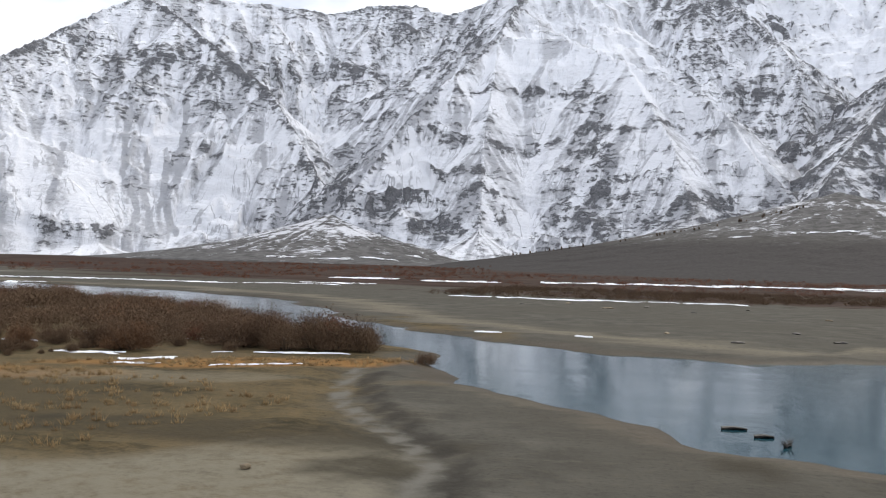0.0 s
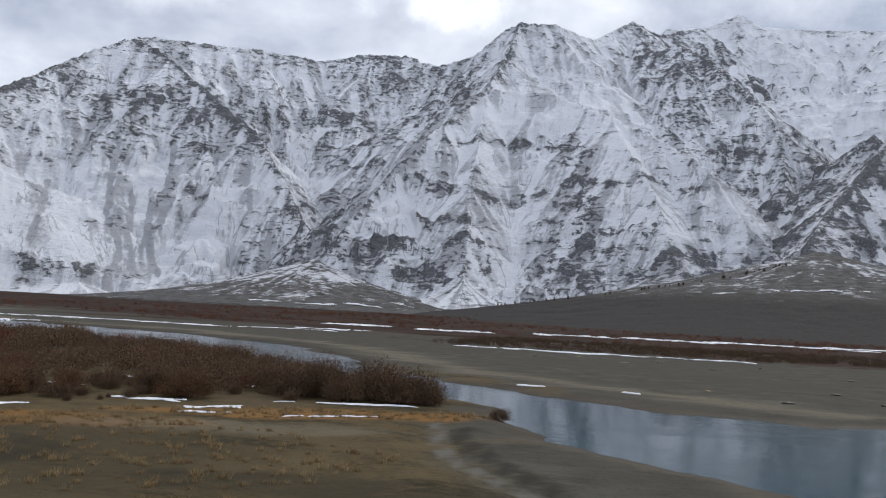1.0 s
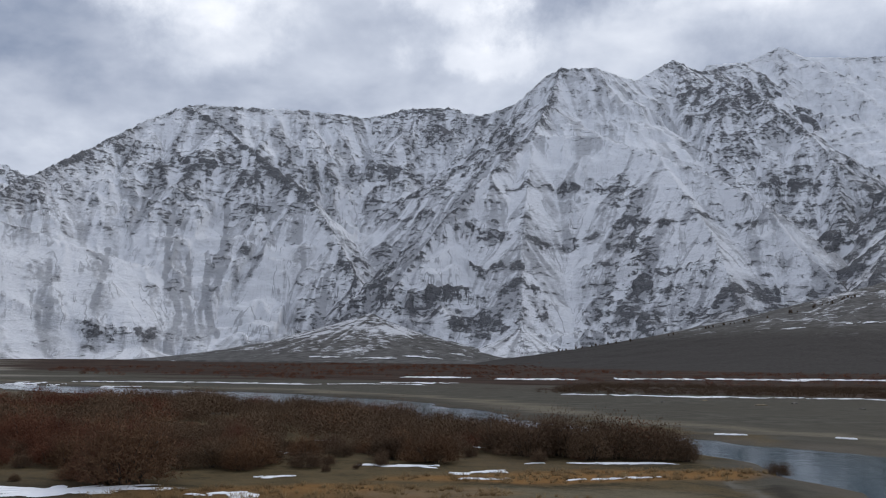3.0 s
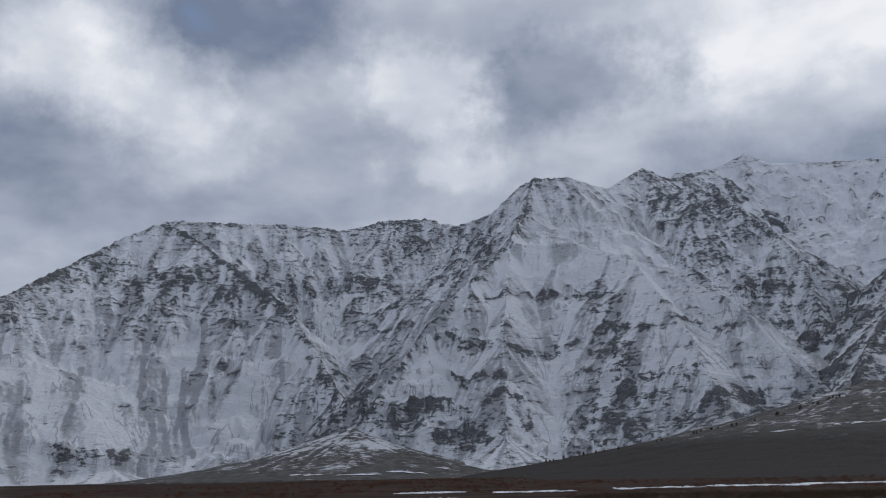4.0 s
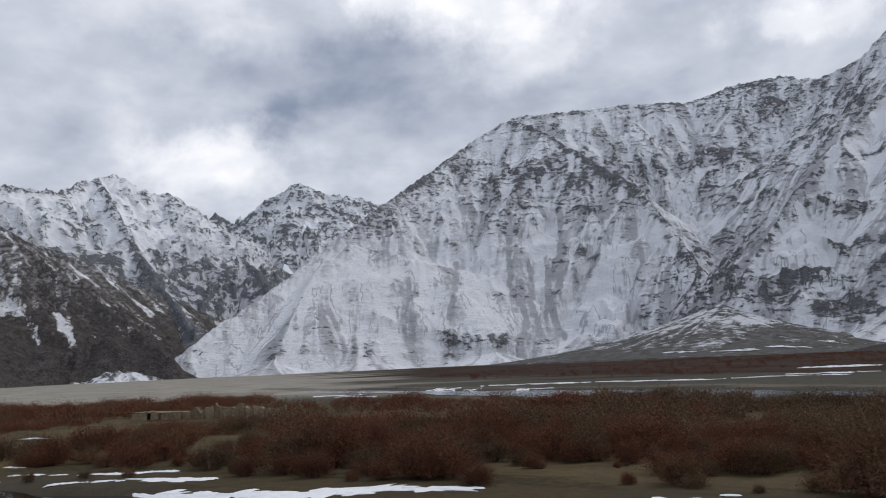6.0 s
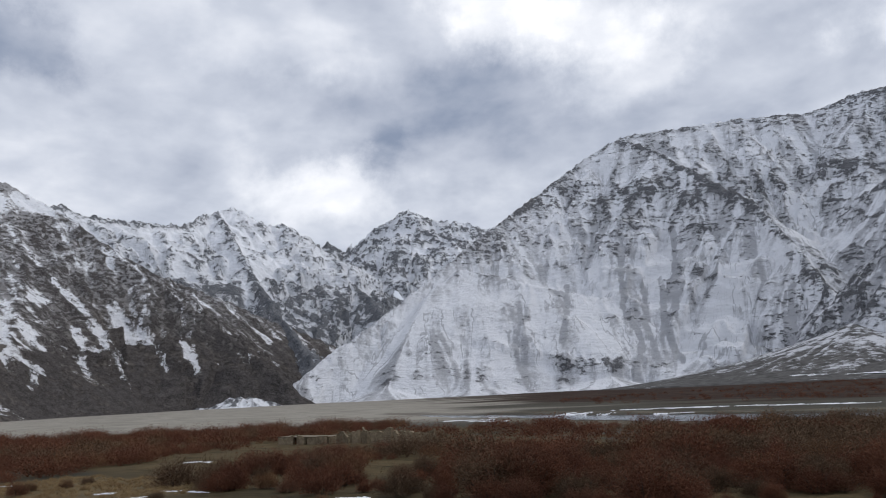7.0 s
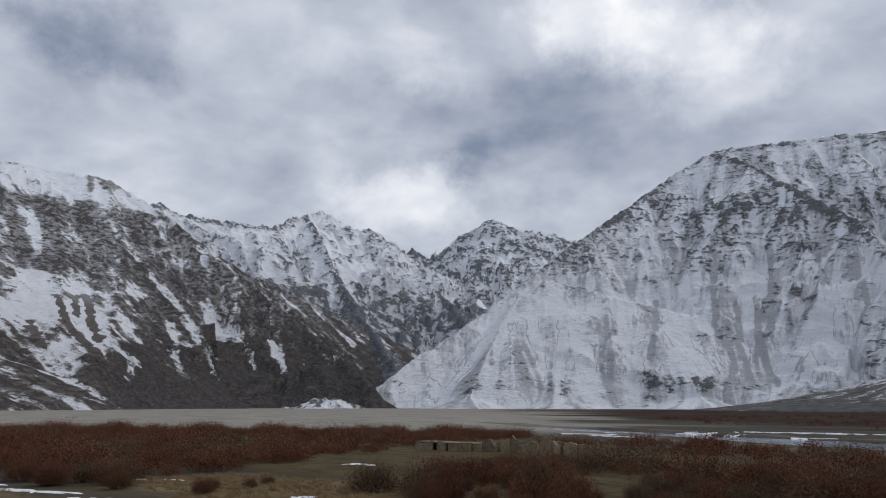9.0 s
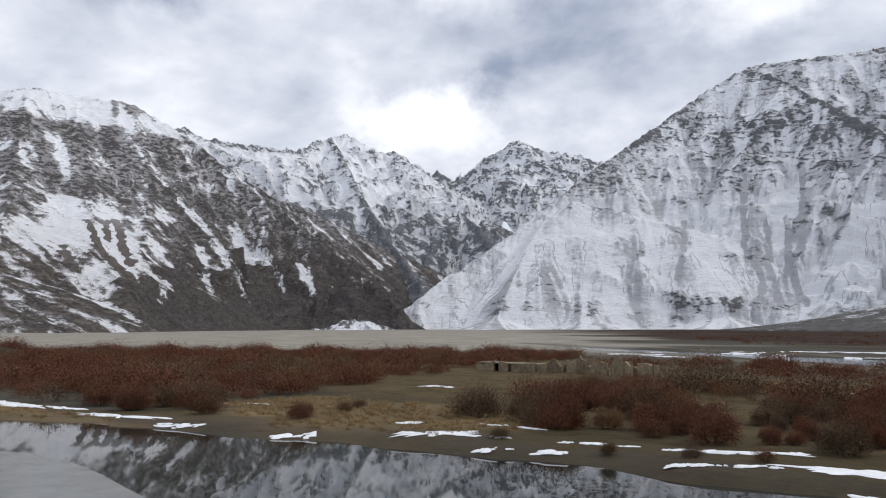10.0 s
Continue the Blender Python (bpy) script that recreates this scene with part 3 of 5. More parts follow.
def mountain(name, ridges, bearings, reach, mat, label, fall=0.80, rough=1.0, bare=None, columns=None, row=8.0, soft=9.0, ribs=1.0, outer=-1690, teeth=5.0, marks=None):
    """A mountain from its ridge lines: slopes fall away from them on both sides, cut by gullies."""
    b = np.radians(np.arange(bearings[0], bearings[1], columns or 0.11))
    r = np.arange(reach[0], reach[1], row)
    bb, rr = np.meshgrid(b, r)
    x, y = rr * np.sin(bb), rr * np.cos(bb)
    wx, wy = x + fbm(x / 170, y / 170, 3, 51) * 17 * rough, y + fbm(x / 170, y / 170, 3, 57) * 17 * rough
    z, total, along, down = np.full(x.shape, -1e9), np.zeros(x.shape), np.zeros(x.shape), np.zeros(x.shape)
    for k, line in enumerate(ridges):
        side_fall, cutting, steeper = fall, 1.0, 0.0
        if isinstance(line, tuple):                      # a broad face: its sides fall more gently
            line, side_fall, *more = line
            steeper = more[0] if more else 0.0           # falls faster on the far side
            cutting = 0.22
        if cutting < 1:
            (d, crest, arc), (d0, crest0, _) = to_line(wx, wy, line), to_line(x, y, line)
            d = d0 + 0.12 * (d - d0)
            (ax, ay, _), (ex, ey, _) = line[0], line[-1]
            span = math.hypot(ex - ax, ey - ay)
            side = ((x - ax) * (ey - ay) - (y - ay) * (ex - ax)) / span
            fallen = ((x - ax) * (ex - ax) + (y - ay) * (ey - ay)) / span
        else:
            (d, crest, arc), (d0, crest0, _) = below_ridge(wx, wy, line, side_fall), below_ridge(x, y, line, side_fall)
            lengths = np.cumsum([0.0] + [math.hypot(q[0] - p[0], q[1] - p[1]) for p, q in zip(line[:-1], line[1:])])
            descent = np.gradient(np.array([-p[2] for p in line], float), lengths)
            arc = arc - d * np.clip(np.interp(arc, lengths, descent) / side_fall, -1.2, 1.2)   # gullies follow the fall line
        d = np.where(d0 < 60, d0 + (d - d0) * d0 / 60, d)
        crest = np.where(d0 < 60, crest0 + (crest - crest0) * d0 / 60, crest)
        h = crest - side_fall * d * (1 - 0.10 * step(0, 900, d)) - 3 * step(0, 30, d)
        run, drop = (arc, d) if cutting == 1 else (side, fallen)
        gully = ridged((run + fbm(x / 170, y / 170, 3, 61) * 60) / 120 + 7 * k, drop / 420, 3, 63 + k)
        h = h + (gully - 0.6) * np.clip(d * 0.16, 0, 32) * rough * cutting
        if cutting < 1:
            h = h - steeper * np.clip(-side, 0, None)
            h = h - 1.1 * np.clip(outer - x, 0, None)    # faces end at the outer crest
        better = h > z
        along, down = np.where(better, run + 1000 * k, along), np.where(better, drop, down)
        big = np.maximum(z, h)
        z = big + soft * np.log1p(np.exp(-np.abs(z - h) / soft)) * step(0, 60, np.minimum(d, down + 30)) * 0.6
    bareness = np.full(x.shape, 0.4) if bare is None else bare(x, y, z, down)
    # crags break the rocky parts, scree lies smooth
    amp = step(0, 120, z) * rough
    crag = amp * (0.05 + 0.95 * step(0.36, 0.62, bareness + fbm(x / 110, y / 110, 3, 73) * 0.16))
    z = z + crag * ((ridged(x / 130, y / 130, 5, 71) - 0.9) * 8.0 + (ridged(x / 42, y / 42, 3, 77, 0.6) - 0.8) * 4.6 + fbm(x / 15, y / 15, 2, 79) * 2.2)
    edge_d = np.clip(down, 0, None)
    z = z + teeth * step(90, 5, edge_d) * ((ridged(x / 46, y / 46, 3, 101, 0.6) - 0.75) * 0.8 + (ridged(x / 19, y / 19, 2, 103, 0.6) - 0.6) * 0.5)
    rill = ridged((along + fbm(x / 90, y / 90, 3, 67) * 45) / 34, down / 340, 2, 69)
    z = z + amp * (rill - 0.5) * 1.5 * step(20, 160, down)
    # hard beds stand out as ledges
    bed_z = z + fbm(x / 300, y / 300, 2, 81) * 40 + 0.06 * x
    z = z + crag * 3.0 * np.sin(bed_z / 13.0 + fbm(x / 60, y / 60, 2, 84) * 1.6) * step(-0.2, 0.5, fbm(x / 140, y / 140, 3, 83))
    base = floor_height(x, y)
    z = np.where(z < base - 25, base - 25, z)
    # ribs are blown bare, hollows hold the snow
    across = rr * (b[1] - b[0])
    soft_z = z.copy()
    for _ in range(6):
        soft_z[1:-1, 1:-1] = (soft_z[1:-1, 1:-1] * 2 + soft_z[:-2, 1:-1] + soft_z[2:, 1:-1] + soft_z[1:-1, :-2] + soft_z[1:-1, 2:]) / 6
    bend = np.gradient(np.gradient(soft_z, axis=0), axis=0) / row ** 2 + np.gradient(np.gradient(soft_z, axis=1), axis=1) / across ** 2
    bareness = bareness - np.clip(bend * 5.0, -0.12, 0.12) * ribs
    runs, rills = runnels(soft_z, x, y, r, b)
    ob = new(name, grid_mesh(name, x, y, z, {"runs": runs, "rills": rills, "bare": np.clip(bareness, 0, 1), "lane": marks(x, y) if marks else 0 * x}, z > base - 20))
    ob.data.materials.append(mat)
    return tagged(ob, label, "mountain", kind="structure")


CREST = [(-1712, 1205, 32), (-1730, 1385, 142), (-1741, 1597, 256), (-1748, 1800, 380), (-1758, 2119, 576), (-1744, 2379, 732),
         (-1706, 2584, 872), (-1626, 2729, 965), (-1477, 2866, 991), (-1294, 3004, 1011), (-1053, 3146, 1010), (-934, 3181, 1046),
         (-768, 3223, 1061), (-581, 3208, 1015), (-462, 3218, 1061), (-355, 3231, 1168), (-289, 3238, 1203), (-158, 3297, 1215),
         (0, 3400, 1186), (162, 3647, 1357), (299, 3788, 1341), (495, 3969, 1444)]
GULLY_RIB = [(-1628, 2700, 949), (-1475, 2673, 876), (-1259, 2559, 712), (-1039, 2440, 561), (-879, 2289, 393), (-744, 2125, 229)]
DOME_LEFT = [(-289, 3238, 1203), (-314, 2984, 983), (-343, 2679, 770), (-440, 2411, 583), (-534, 2187, 396), (-605, 1960, 186)]
DOME_RIGHT = [(-343, 2679, 770), (-140, 2677, 759), (55, 2500, 640), (190, 2342, 537), (303, 2179, 421), (345, 2020, 286), (397, 1909, 198)]
NOSE_1 = [(-343, 2679, 770), (-301, 2100, 311), (-268, 1832, 95)]
NOSE_2 = [(55, 2500, 640), (158, 2074, 344), (188, 1820, 147)]
FACE_1 = [(-1612, 2714, 942), (-1418, 2271, 455), (-1161, 1772, 49)]
FACE_2 = [(-1760, 2256, 654), (-1582, 1888, 306), (-1393, 1551, 43)]
FACE_3 = [(-1429, 2756, 888), (-1168, 2327, 387), (-976, 1942, 75)]
FACE_4 = [(-1735, 1821, 405), (-1633, 1572, 205), (-1539, 1381, 45)]
FOOT = [(-580, 1925, 150), (-430, 1870, 95), (-268, 1832, 80), (-30, 1840, 95), (188, 1820, 125), (397, 1909, 185)]
BACK_RIB = [(0, 3400, 1186), (157, 3347, 1095), (328, 3334, 1146), (462, 3217, 1027), (563, 2997, 836), (604, 2836, 697), (569, 2536, 458)]


# features of the faces in plan: scree lanes and streams, smooth snow tongues, outcropping beds, rocky gullies and crags
LANES = [[(-1374, 2239), (-1308, 2112), (-1247, 2002), (-1153, 1928), (-1114, 1809)], [(-1209, 2155), (-1118, 1987), (-1038, 1908)],
         [(-1234, 2101), (-1169, 1983), (-1088, 1882)], [(-1262, 2363), (-1177, 2185), (-1103, 2024)], [(-1456, 2049), (-1336, 1856), (-1304, 1787)], [(-843, 2154), (-825, 2078), (-801, 2013)]]
STREAM = [(-479, 2626), (-504, 2254), (-574, 2166), (-616, 2053), (-663, 2004), (-674, 1953)]
TONGUES = [[(-1006, 2218), (-1005, 2089), (-972, 1941)], [(-996, 2667), (-931, 2580), (-898, 2442)], [(-485, 2115), (-434, 1999)], [(-528, 2109), (-492, 2023)],
           [(-1389, 2097), (-1329, 1955), (-1207, 1799)], [(-172, 1962), (-171, 1817)], [(479, 1982), (559, 2144), (660, 2307)]]
BEDS_SPUR = [[(-1305, 1868), (-1262, 1942), (-1194, 1984)], [(-1300, 1729), (-1251, 1741), (-1173, 1794), (-1145, 1819)], [(-1127, 2173), (-1039, 2166)], [(-1087, 2101), (-1042, 2125)]]
BEDS_DOME = [[(-483, 2204), (-407, 2174), (-346, 2175)], [(-280, 2434), (-195, 2422), (-103, 2413)], [(-383, 2391), (-302, 2408)], [(-421, 2065), (-346, 2052), (-278, 2030)],
             [(-319, 1984), (-251, 1985)], [(30, 1997), (100, 1970), (150, 1943)], [(155, 1857), (232, 1899), (293, 1941)], [(-512, 1948), (-471, 1979), (-423, 1990)],
             [(-425, 1880), (-380, 1919), (-310, 1860)], [(-282, 2155), (-138, 2214)], [(53, 2156), (183, 2184), (287, 2125)], [(99, 2241), (256, 2211)], [(-532, 1926), (-489, 1944)]]
GULLIES = [[(-62, 2402), (-20, 2265), (-11, 2089), (4, 1982)], [(-836, 2195), (-784, 2148), (-748, 2017)], [(-910, 2140), (-865, 2061), (-863, 2012)], [(-758, 2259), (-634, 2020), (-634, 1980)]]
CRAGS = [[(-275, 3192), (-142, 3205), (-31, 3186)], [(152, 3426), (296, 3260), (435, 3184)], [(309, 2967), (414, 2897), (487, 2785)], [(470, 2688), (522, 2531)], [(-784, 3074), (-612, 3109), (-452, 2805)],
         [(-1596, 2132), (-1480, 2169), (-1396, 2204)], [(-1744, 2260), (-1704, 2361), (-1640, 2413)], [(-1547, 2546), (-1423, 2544), (-1341, 2581)], [(-1486, 2454), (-1321, 2479), (-1216, 2429)]]
LEFT_DRIFTS = [[(-2022, 901), (-1825, 877)], [(-2013, 848), (-1825, 787)], [(-1962, 1089), (-1842, 1067)], [(-2204, 871), (-2083, 892)], [(-2006, 1021), (-1900, 1014)], [(-2116, 976), (-2022, 990)], [(-1745, 662), (-1665, 616)]]
LEFT_GROOVES = [[(-1983, 572), (-1863, 560), (-1666, 573)], [(-2031, 649), (-1776, 596)], [(-2019, 624), (-1918, 594)], [(-1833, 484), (-1714, 469)]]
LEFT_TONGUES = [[(-1997, 529), (-2054, 601), (-1928, 652)], [(-2170, 713), (-1932, 671), (-1728, 592)]]


def nearest(x, y, lines):
    """Distance to the nearest of several lines, with a ragged edge."""
    best = np.full(x.shape, 1e9)
    for line in lines:
        best = np.minimum(best, to_line(x, y, [(px, py, 0) for px, py in line])[0])
    return best


def massif_marks(x, y):
    ragged = fbm(x / 30, y / 30, 3, 104)
    lane = step(11, 3, nearest(x, y, LANES) + ragged * 7) * 0.36 + step(24, 8, nearest(x, y, [STREAM]) + ragged * 10) * 0.32
    return lane - 0.40 * step(46, 12, nearest(x, y, TONGUES) + ragged * 22)


def left_marks(x, y):
    ragged = fbm(x / 26, y / 26, 3, 105)
    return (0.5 * step(12, 3, nearest(x, y, LEFT_GROOVES) + ragged * 8) - 0.20 * step(11, 2, nearest(x, y, LEFT_DRIFTS) + ragged * 14)
            - 0.04 * step(90, 30, nearest(x, y, LEFT_TONGUES) + ragged * 40))


def massif_bare(x, y, z, down):
    """How much rock the snow leaves bare on the broad mountain."""
    spur = step(-600, -800, x)
    b = 0.33 - 0.025 * (1 - spur) + 0.075 * step(400, 480, z + fbm(x / 120, y / 120, 3, 85) * 40) * step(800, 660, z) * spur + 0.03 * step(60, 10, down)
    b = b + 0.05 * step(540, 720, z) * step(-300, -700, x) + 0.05 * step(850, 1000, z) + 0.16 * step(60, 250, x) * step(2300, 2700, y)
    gully_d = to_line(x, y, [(-420, 2900, 0), (-600, 2500, 0), (-700, 2150, 0), (-650, 1950, 0)])[0]
    b = b + 0.08 * step(260, 60, gully_d + fbm(x / 70, y / 70, 3, 86) * 60) + 0.10 * step(90, 20, to_line(x, y, [(-30, 2550, 0), (-60, 2200, 0), (-30, 1850, 0)])[0])
    b = b + 0.10 * step(-600, -450, x) * step(260, 170, z) - 0.03 * step(-500, -400, x) * step(500, 600, z) * step(900, 760, z)
    b = b + 0.07 * step(38, 8, to_line(x, y, GULLY_RIB)[0] + fbm(x / 40, y / 40, 2, 82) * 18) + 0.07 * step(34, 8, to_line(x, y, DOME_LEFT)[0] + fbm(x / 40, y / 40, 2, 82) * 18)
    b = b + 0.05 * step(-1500, -1250, x + (y - 2700) * -0.6) * step(-300, -420, x) * step(420, 620, z)       # the wall under the crest
    b = b + 0.10 * step(-900, -780, x) * step(-560, -700, x) * step(420, 300, z)        # broken rock beside the gully
    for level, thick in ((62, 18), (128, 10), (215, 9), (300, 9)):        # hard beds low on the spur
        b = b + 0.16 * np.exp(-((z + fbm(x / 90, y / 90, 3, 87) * 24 - level) / thick) ** 2) * step(0.05, 0.35, fbm(x / 110, y / 110, 2, 88 + level)) * spur
    for level, thick in ((120, 14), (185, 16), (255, 9), (320, 11), (390, 12), (450, 8), (520, 10), (600, 8)):      # and across the front of the dome
        b = b + 0.13 * np.exp(-((z + fbm(x / 200, y / 200, 3, 91) * 20 + 0.04 * x - level) / thick) ** 2) * step(-0.15, 0.25, fbm(x / 90, y / 90, 2, 92 + level)) * (1 - spur)
    ragged = fbm(x / 34, y / 34, 3, 106)
    b = b + 0.21 * step(24, 7, nearest(x, y, BEDS_SPUR + BEDS_DOME) + ragged * 13) + 0.11 * step(44, 12, nearest(x, y, GULLIES) + ragged * 30)
    b = b + 0.055 * step(95, 30, nearest(x, y, CRAGS) + ragged * 50) - 0.14 * step(46, 14, nearest(x, y, TONGUES) + ragged * 22)
    return b - 0.10 * spur * step(380, 300, z) * step(60, 130, z)


def left_bare(x, y, z, down):
    """The side away from the river is dark rock and scree, the foot is bare."""
    east = step(-0.1, 0.3, (y + fbm(x / 90, y / 90, 4, 97) * 80 - np.interp(x, [-2732, -2284, -1914, -1599], [915, 829, 677, 520])) / 200)
    crag = step(220, 330, z + fbm(x / 80, y / 80, 3, 94) * 70) * step(640, 560, z) * (1 - east)
    foot = step(190, 60, z + fbm(x / 90, y / 90, 3, 98) * 90)
    return 0.372 - 0.06 * step(560, 660, z) + 0.15 * crag + 0.175 * east * step(690, 520, z + fbm(x / 100, y / 100, 3, 99) * 90) + 0.14 * foot - 0.05 * step(90, 30, nearest(x, y, LEFT_TONGUES) + fbm(x / 26, y / 26, 3, 105) * 40) - 0.10 * step(17, 3, nearest(x, y, LEFT_DRIFTS))


LEFT_CREST = [(-2640, 150, 560), (-2700, 330, 610), (-2737, 508, 660), (-2765, 618, 722), (-2790, 723, 729), (-2732, 915, 720), (-2649, 996, 657), (-2449, 1083, 518),
              (-2255, 1137, 395), (-2062, 1177, 266), (-1870, 1199, 164), (-1683, 1204, 60)]
LEFT_NOSE = [(-2732, 915, 720), (-2284, 829, 427), (-1914, 677, 202), (-1599, 520, 53)]
LEFT_MID = [(-2782, 770, 716), (-2262, 650, 402), (-1880, 560, 192), (-1622, 430, 66)]
LEFT_RIB = [(-2765, 618, 722), (-2235, 470, 375), (-1652, 326, 107)]
VALLEY_CREST = [(-3239, 1272, 802), (-3283, 1424, 776), (-3275, 1559, 778), (-3254, 1708, 776), (-3294, 1843, 789), (-3415, 2031, 890),
                (-3430, 2193, 945), (-3389, 2302, 891), (-3350, 2357, 862), (-3335, 2378, 846), (-3327, 2388, 880), (-3307, 2399, 837), (-3243, 2417, 785), (-3177, 2458, 733), (-2977, 2466, 588), (-2669, 2361, 434), (-2403, 2206, 310)]
VALLEY_RIB = [(-3387, 2076, 906), (-2694, 1853, 416), (-2119, 1620, 128)]
FAR_CREST = [(-3646, 2752, 818), (-3550, 2872, 860), (-3517, 2988, 807), (-3518, 3136, 928), (-3467, 3264, 1036), (-3388, 3345, 1098),
             (-3330, 3400, 1016), (-3213, 3508, 1022), (-3119, 3590, 983), (-2926, 3744, 887)]
HIGH_CREST = [(359, 4185, 1517), (560, 4263, 1550), (735, 4337, 1649), (830, 4320, 1576), (1099, 4259, 1534), (1379, 4176, 1503), (1525, 4123, 1576), (1900, 4000, 1650)]
RIGHT_RIB = [(439, 1796, 194), (550, 2025, 312), (783, 2372, 537), (930, 2531, 689), (1300, 2700, 900), (1700, 2800, 1000)]

mountain("mountain", [CREST, GULLY_RIB, DOME_LEFT, DOME_RIGHT, (NOSE_1, 0.50), (NOSE_2, 0.50), BACK_RIB, (FACE_1, 0.30), (FACE_2, 0.30), (FACE_3, 0.32), (FACE_4, 0.32), FOOT], (-58, 22), (1480, 4150), mat_massif,
         "broad mountain with thin snow over grey rock bands and scree", bare=massif_bare, fall=1.02, ribs=0.55, columns=0.095, row=7.0, marks=massif_marks)
mountain("mountain", [LEFT_CREST, (LEFT_NOSE, 0.34, 0.40), (LEFT_MID, 0.24, 0.25), (LEFT_RIB, 0.30, 0.1)], (-94, -48), (1150, 3150), mat_left,
         "dark scree mountain with snow on its upper half", bare=left_bare, columns=0.13, rough=0.8, ribs=0.35, outer=-9000, soft=24.0, marks=left_marks)
mountain("mountain", [VALLEY_CREST, VALLEY_RIB], (-76, -42), (2450, 4150), mat_far,
         "jagged snowy ridge above a side valley", bare=lambda x, y, z, d: 0.37 + 0.22 * step(620, 350, z) + 0.10 * step(50, 0, d), columns=0.12, rough=1.5, teeth=11.0)
mountain("mountain", [FAR_CREST], (-60, -34), (3900, 4750), mat_far,
         "far pointed rock peak dusted with snow", bare=lambda x, y, z, d: 0.45 + 0.08 * step(50, 0, d), columns=0.10, row=6.0, rough=1.9, teeth=17.0)
mountain("mountain", [HIGH_CREST], (-2, 27), (2500, 4600), mat_far,
         "high white snow slope behind the rock ribs", bare=lambda x, y, z, d: 0.31 + 0 * x, columns=0.13, row=10.0, fall=0.86)
mountain("mound", [[(-1709, 987, 10), (-1672, 1045, 27), (-1650, 1080, 29), (-1618, 1123, 14)]], (-66, -50), (1780, 2080), mat_massif,
         "low snowy mound at the valley mouth", fall=0.42, rough=0.25, bare=lambda x, y, z, d: 0.52 + 0.2 * fbm(x / 25, y / 25, 2, 96), row=4.0, columns=0.08)
mountain("mountain", [RIGHT_RIB], (9, 36), (1600, 3300), mat_massif,
         "dark rocky mountainside with patchy snow", bare=lambda x, y, z, d: 0.50 + 0.1 * fbm(x / 200, y / 200, 2, 95), columns=0.13)

# ---- plants ----
def tapered(p0, p1, r0, r1, sides=3):
    """Vertices and triangles of a thin tapered stick."""
    p0, p1 = np.array(p0, float), np.array(p1, float)
    d = p1 - p0
    d = d / (np.linalg.norm(d) + 1e-9)
    a = np.cross(d, (0.3, 0.2, 0.93) if abs(d[2]) < 0.9 else (1, 0, 0))
    a = a / np.linalg.norm(a)
    b = np.cross(d, a)
    ring = [np.cos(k * 2 * np.pi / sides) * a + np.sin(k * 2 * np.pi / sides) * b for k in range(sides)]
    if r1 <= 0:
        verts = [p0 + r0 * q for q in ring] + [p1]
        tris = [(k, (k + 1) % sides, sides) for k in range(sides)]
    else:
        verts = [p0 + r0 * q for q in ring] + [p1 + r1 * q for q in ring]
        tris = []
        for k in range(sides):
            j = (k + 1) % sides
            tris += [(k, j, sides + j), (k, sides + j, sides + k)]
    return verts, tris


class Sticks:
    """Collects sticks into one mesh."""

    def __init__(self):
        self.verts, self.tris = [], []

    def add(self, p0, p1, r0, r1=0.0):
        v, t = tapered(p0, p1, r0, r1)
        n = len(self.verts)
        self.verts += v
        self.tris += [(a + n, b + n, c + n) for a, b, c in t]

    def arrays(self):
        return np.array(self.verts), np.array(self.tris)


def tri_mesh(name, verts, tris, mat):
    me = bpy.data.meshes.new(name)
    me.vertices.add(len(verts))
    me.vertices.foreach_set("co", np.asarray(verts, float).ravel())
    me.loops.add(tris.size)
    me.loops.foreach_set("vertex_index", tris.ravel())
    me.polygons.add(len(tris))
    me.polygons.foreach_set("loop_start", np.arange(0, tris.size, 3))
    me.update(calc_edges=True)
    me.materials.append(mat)
    return me


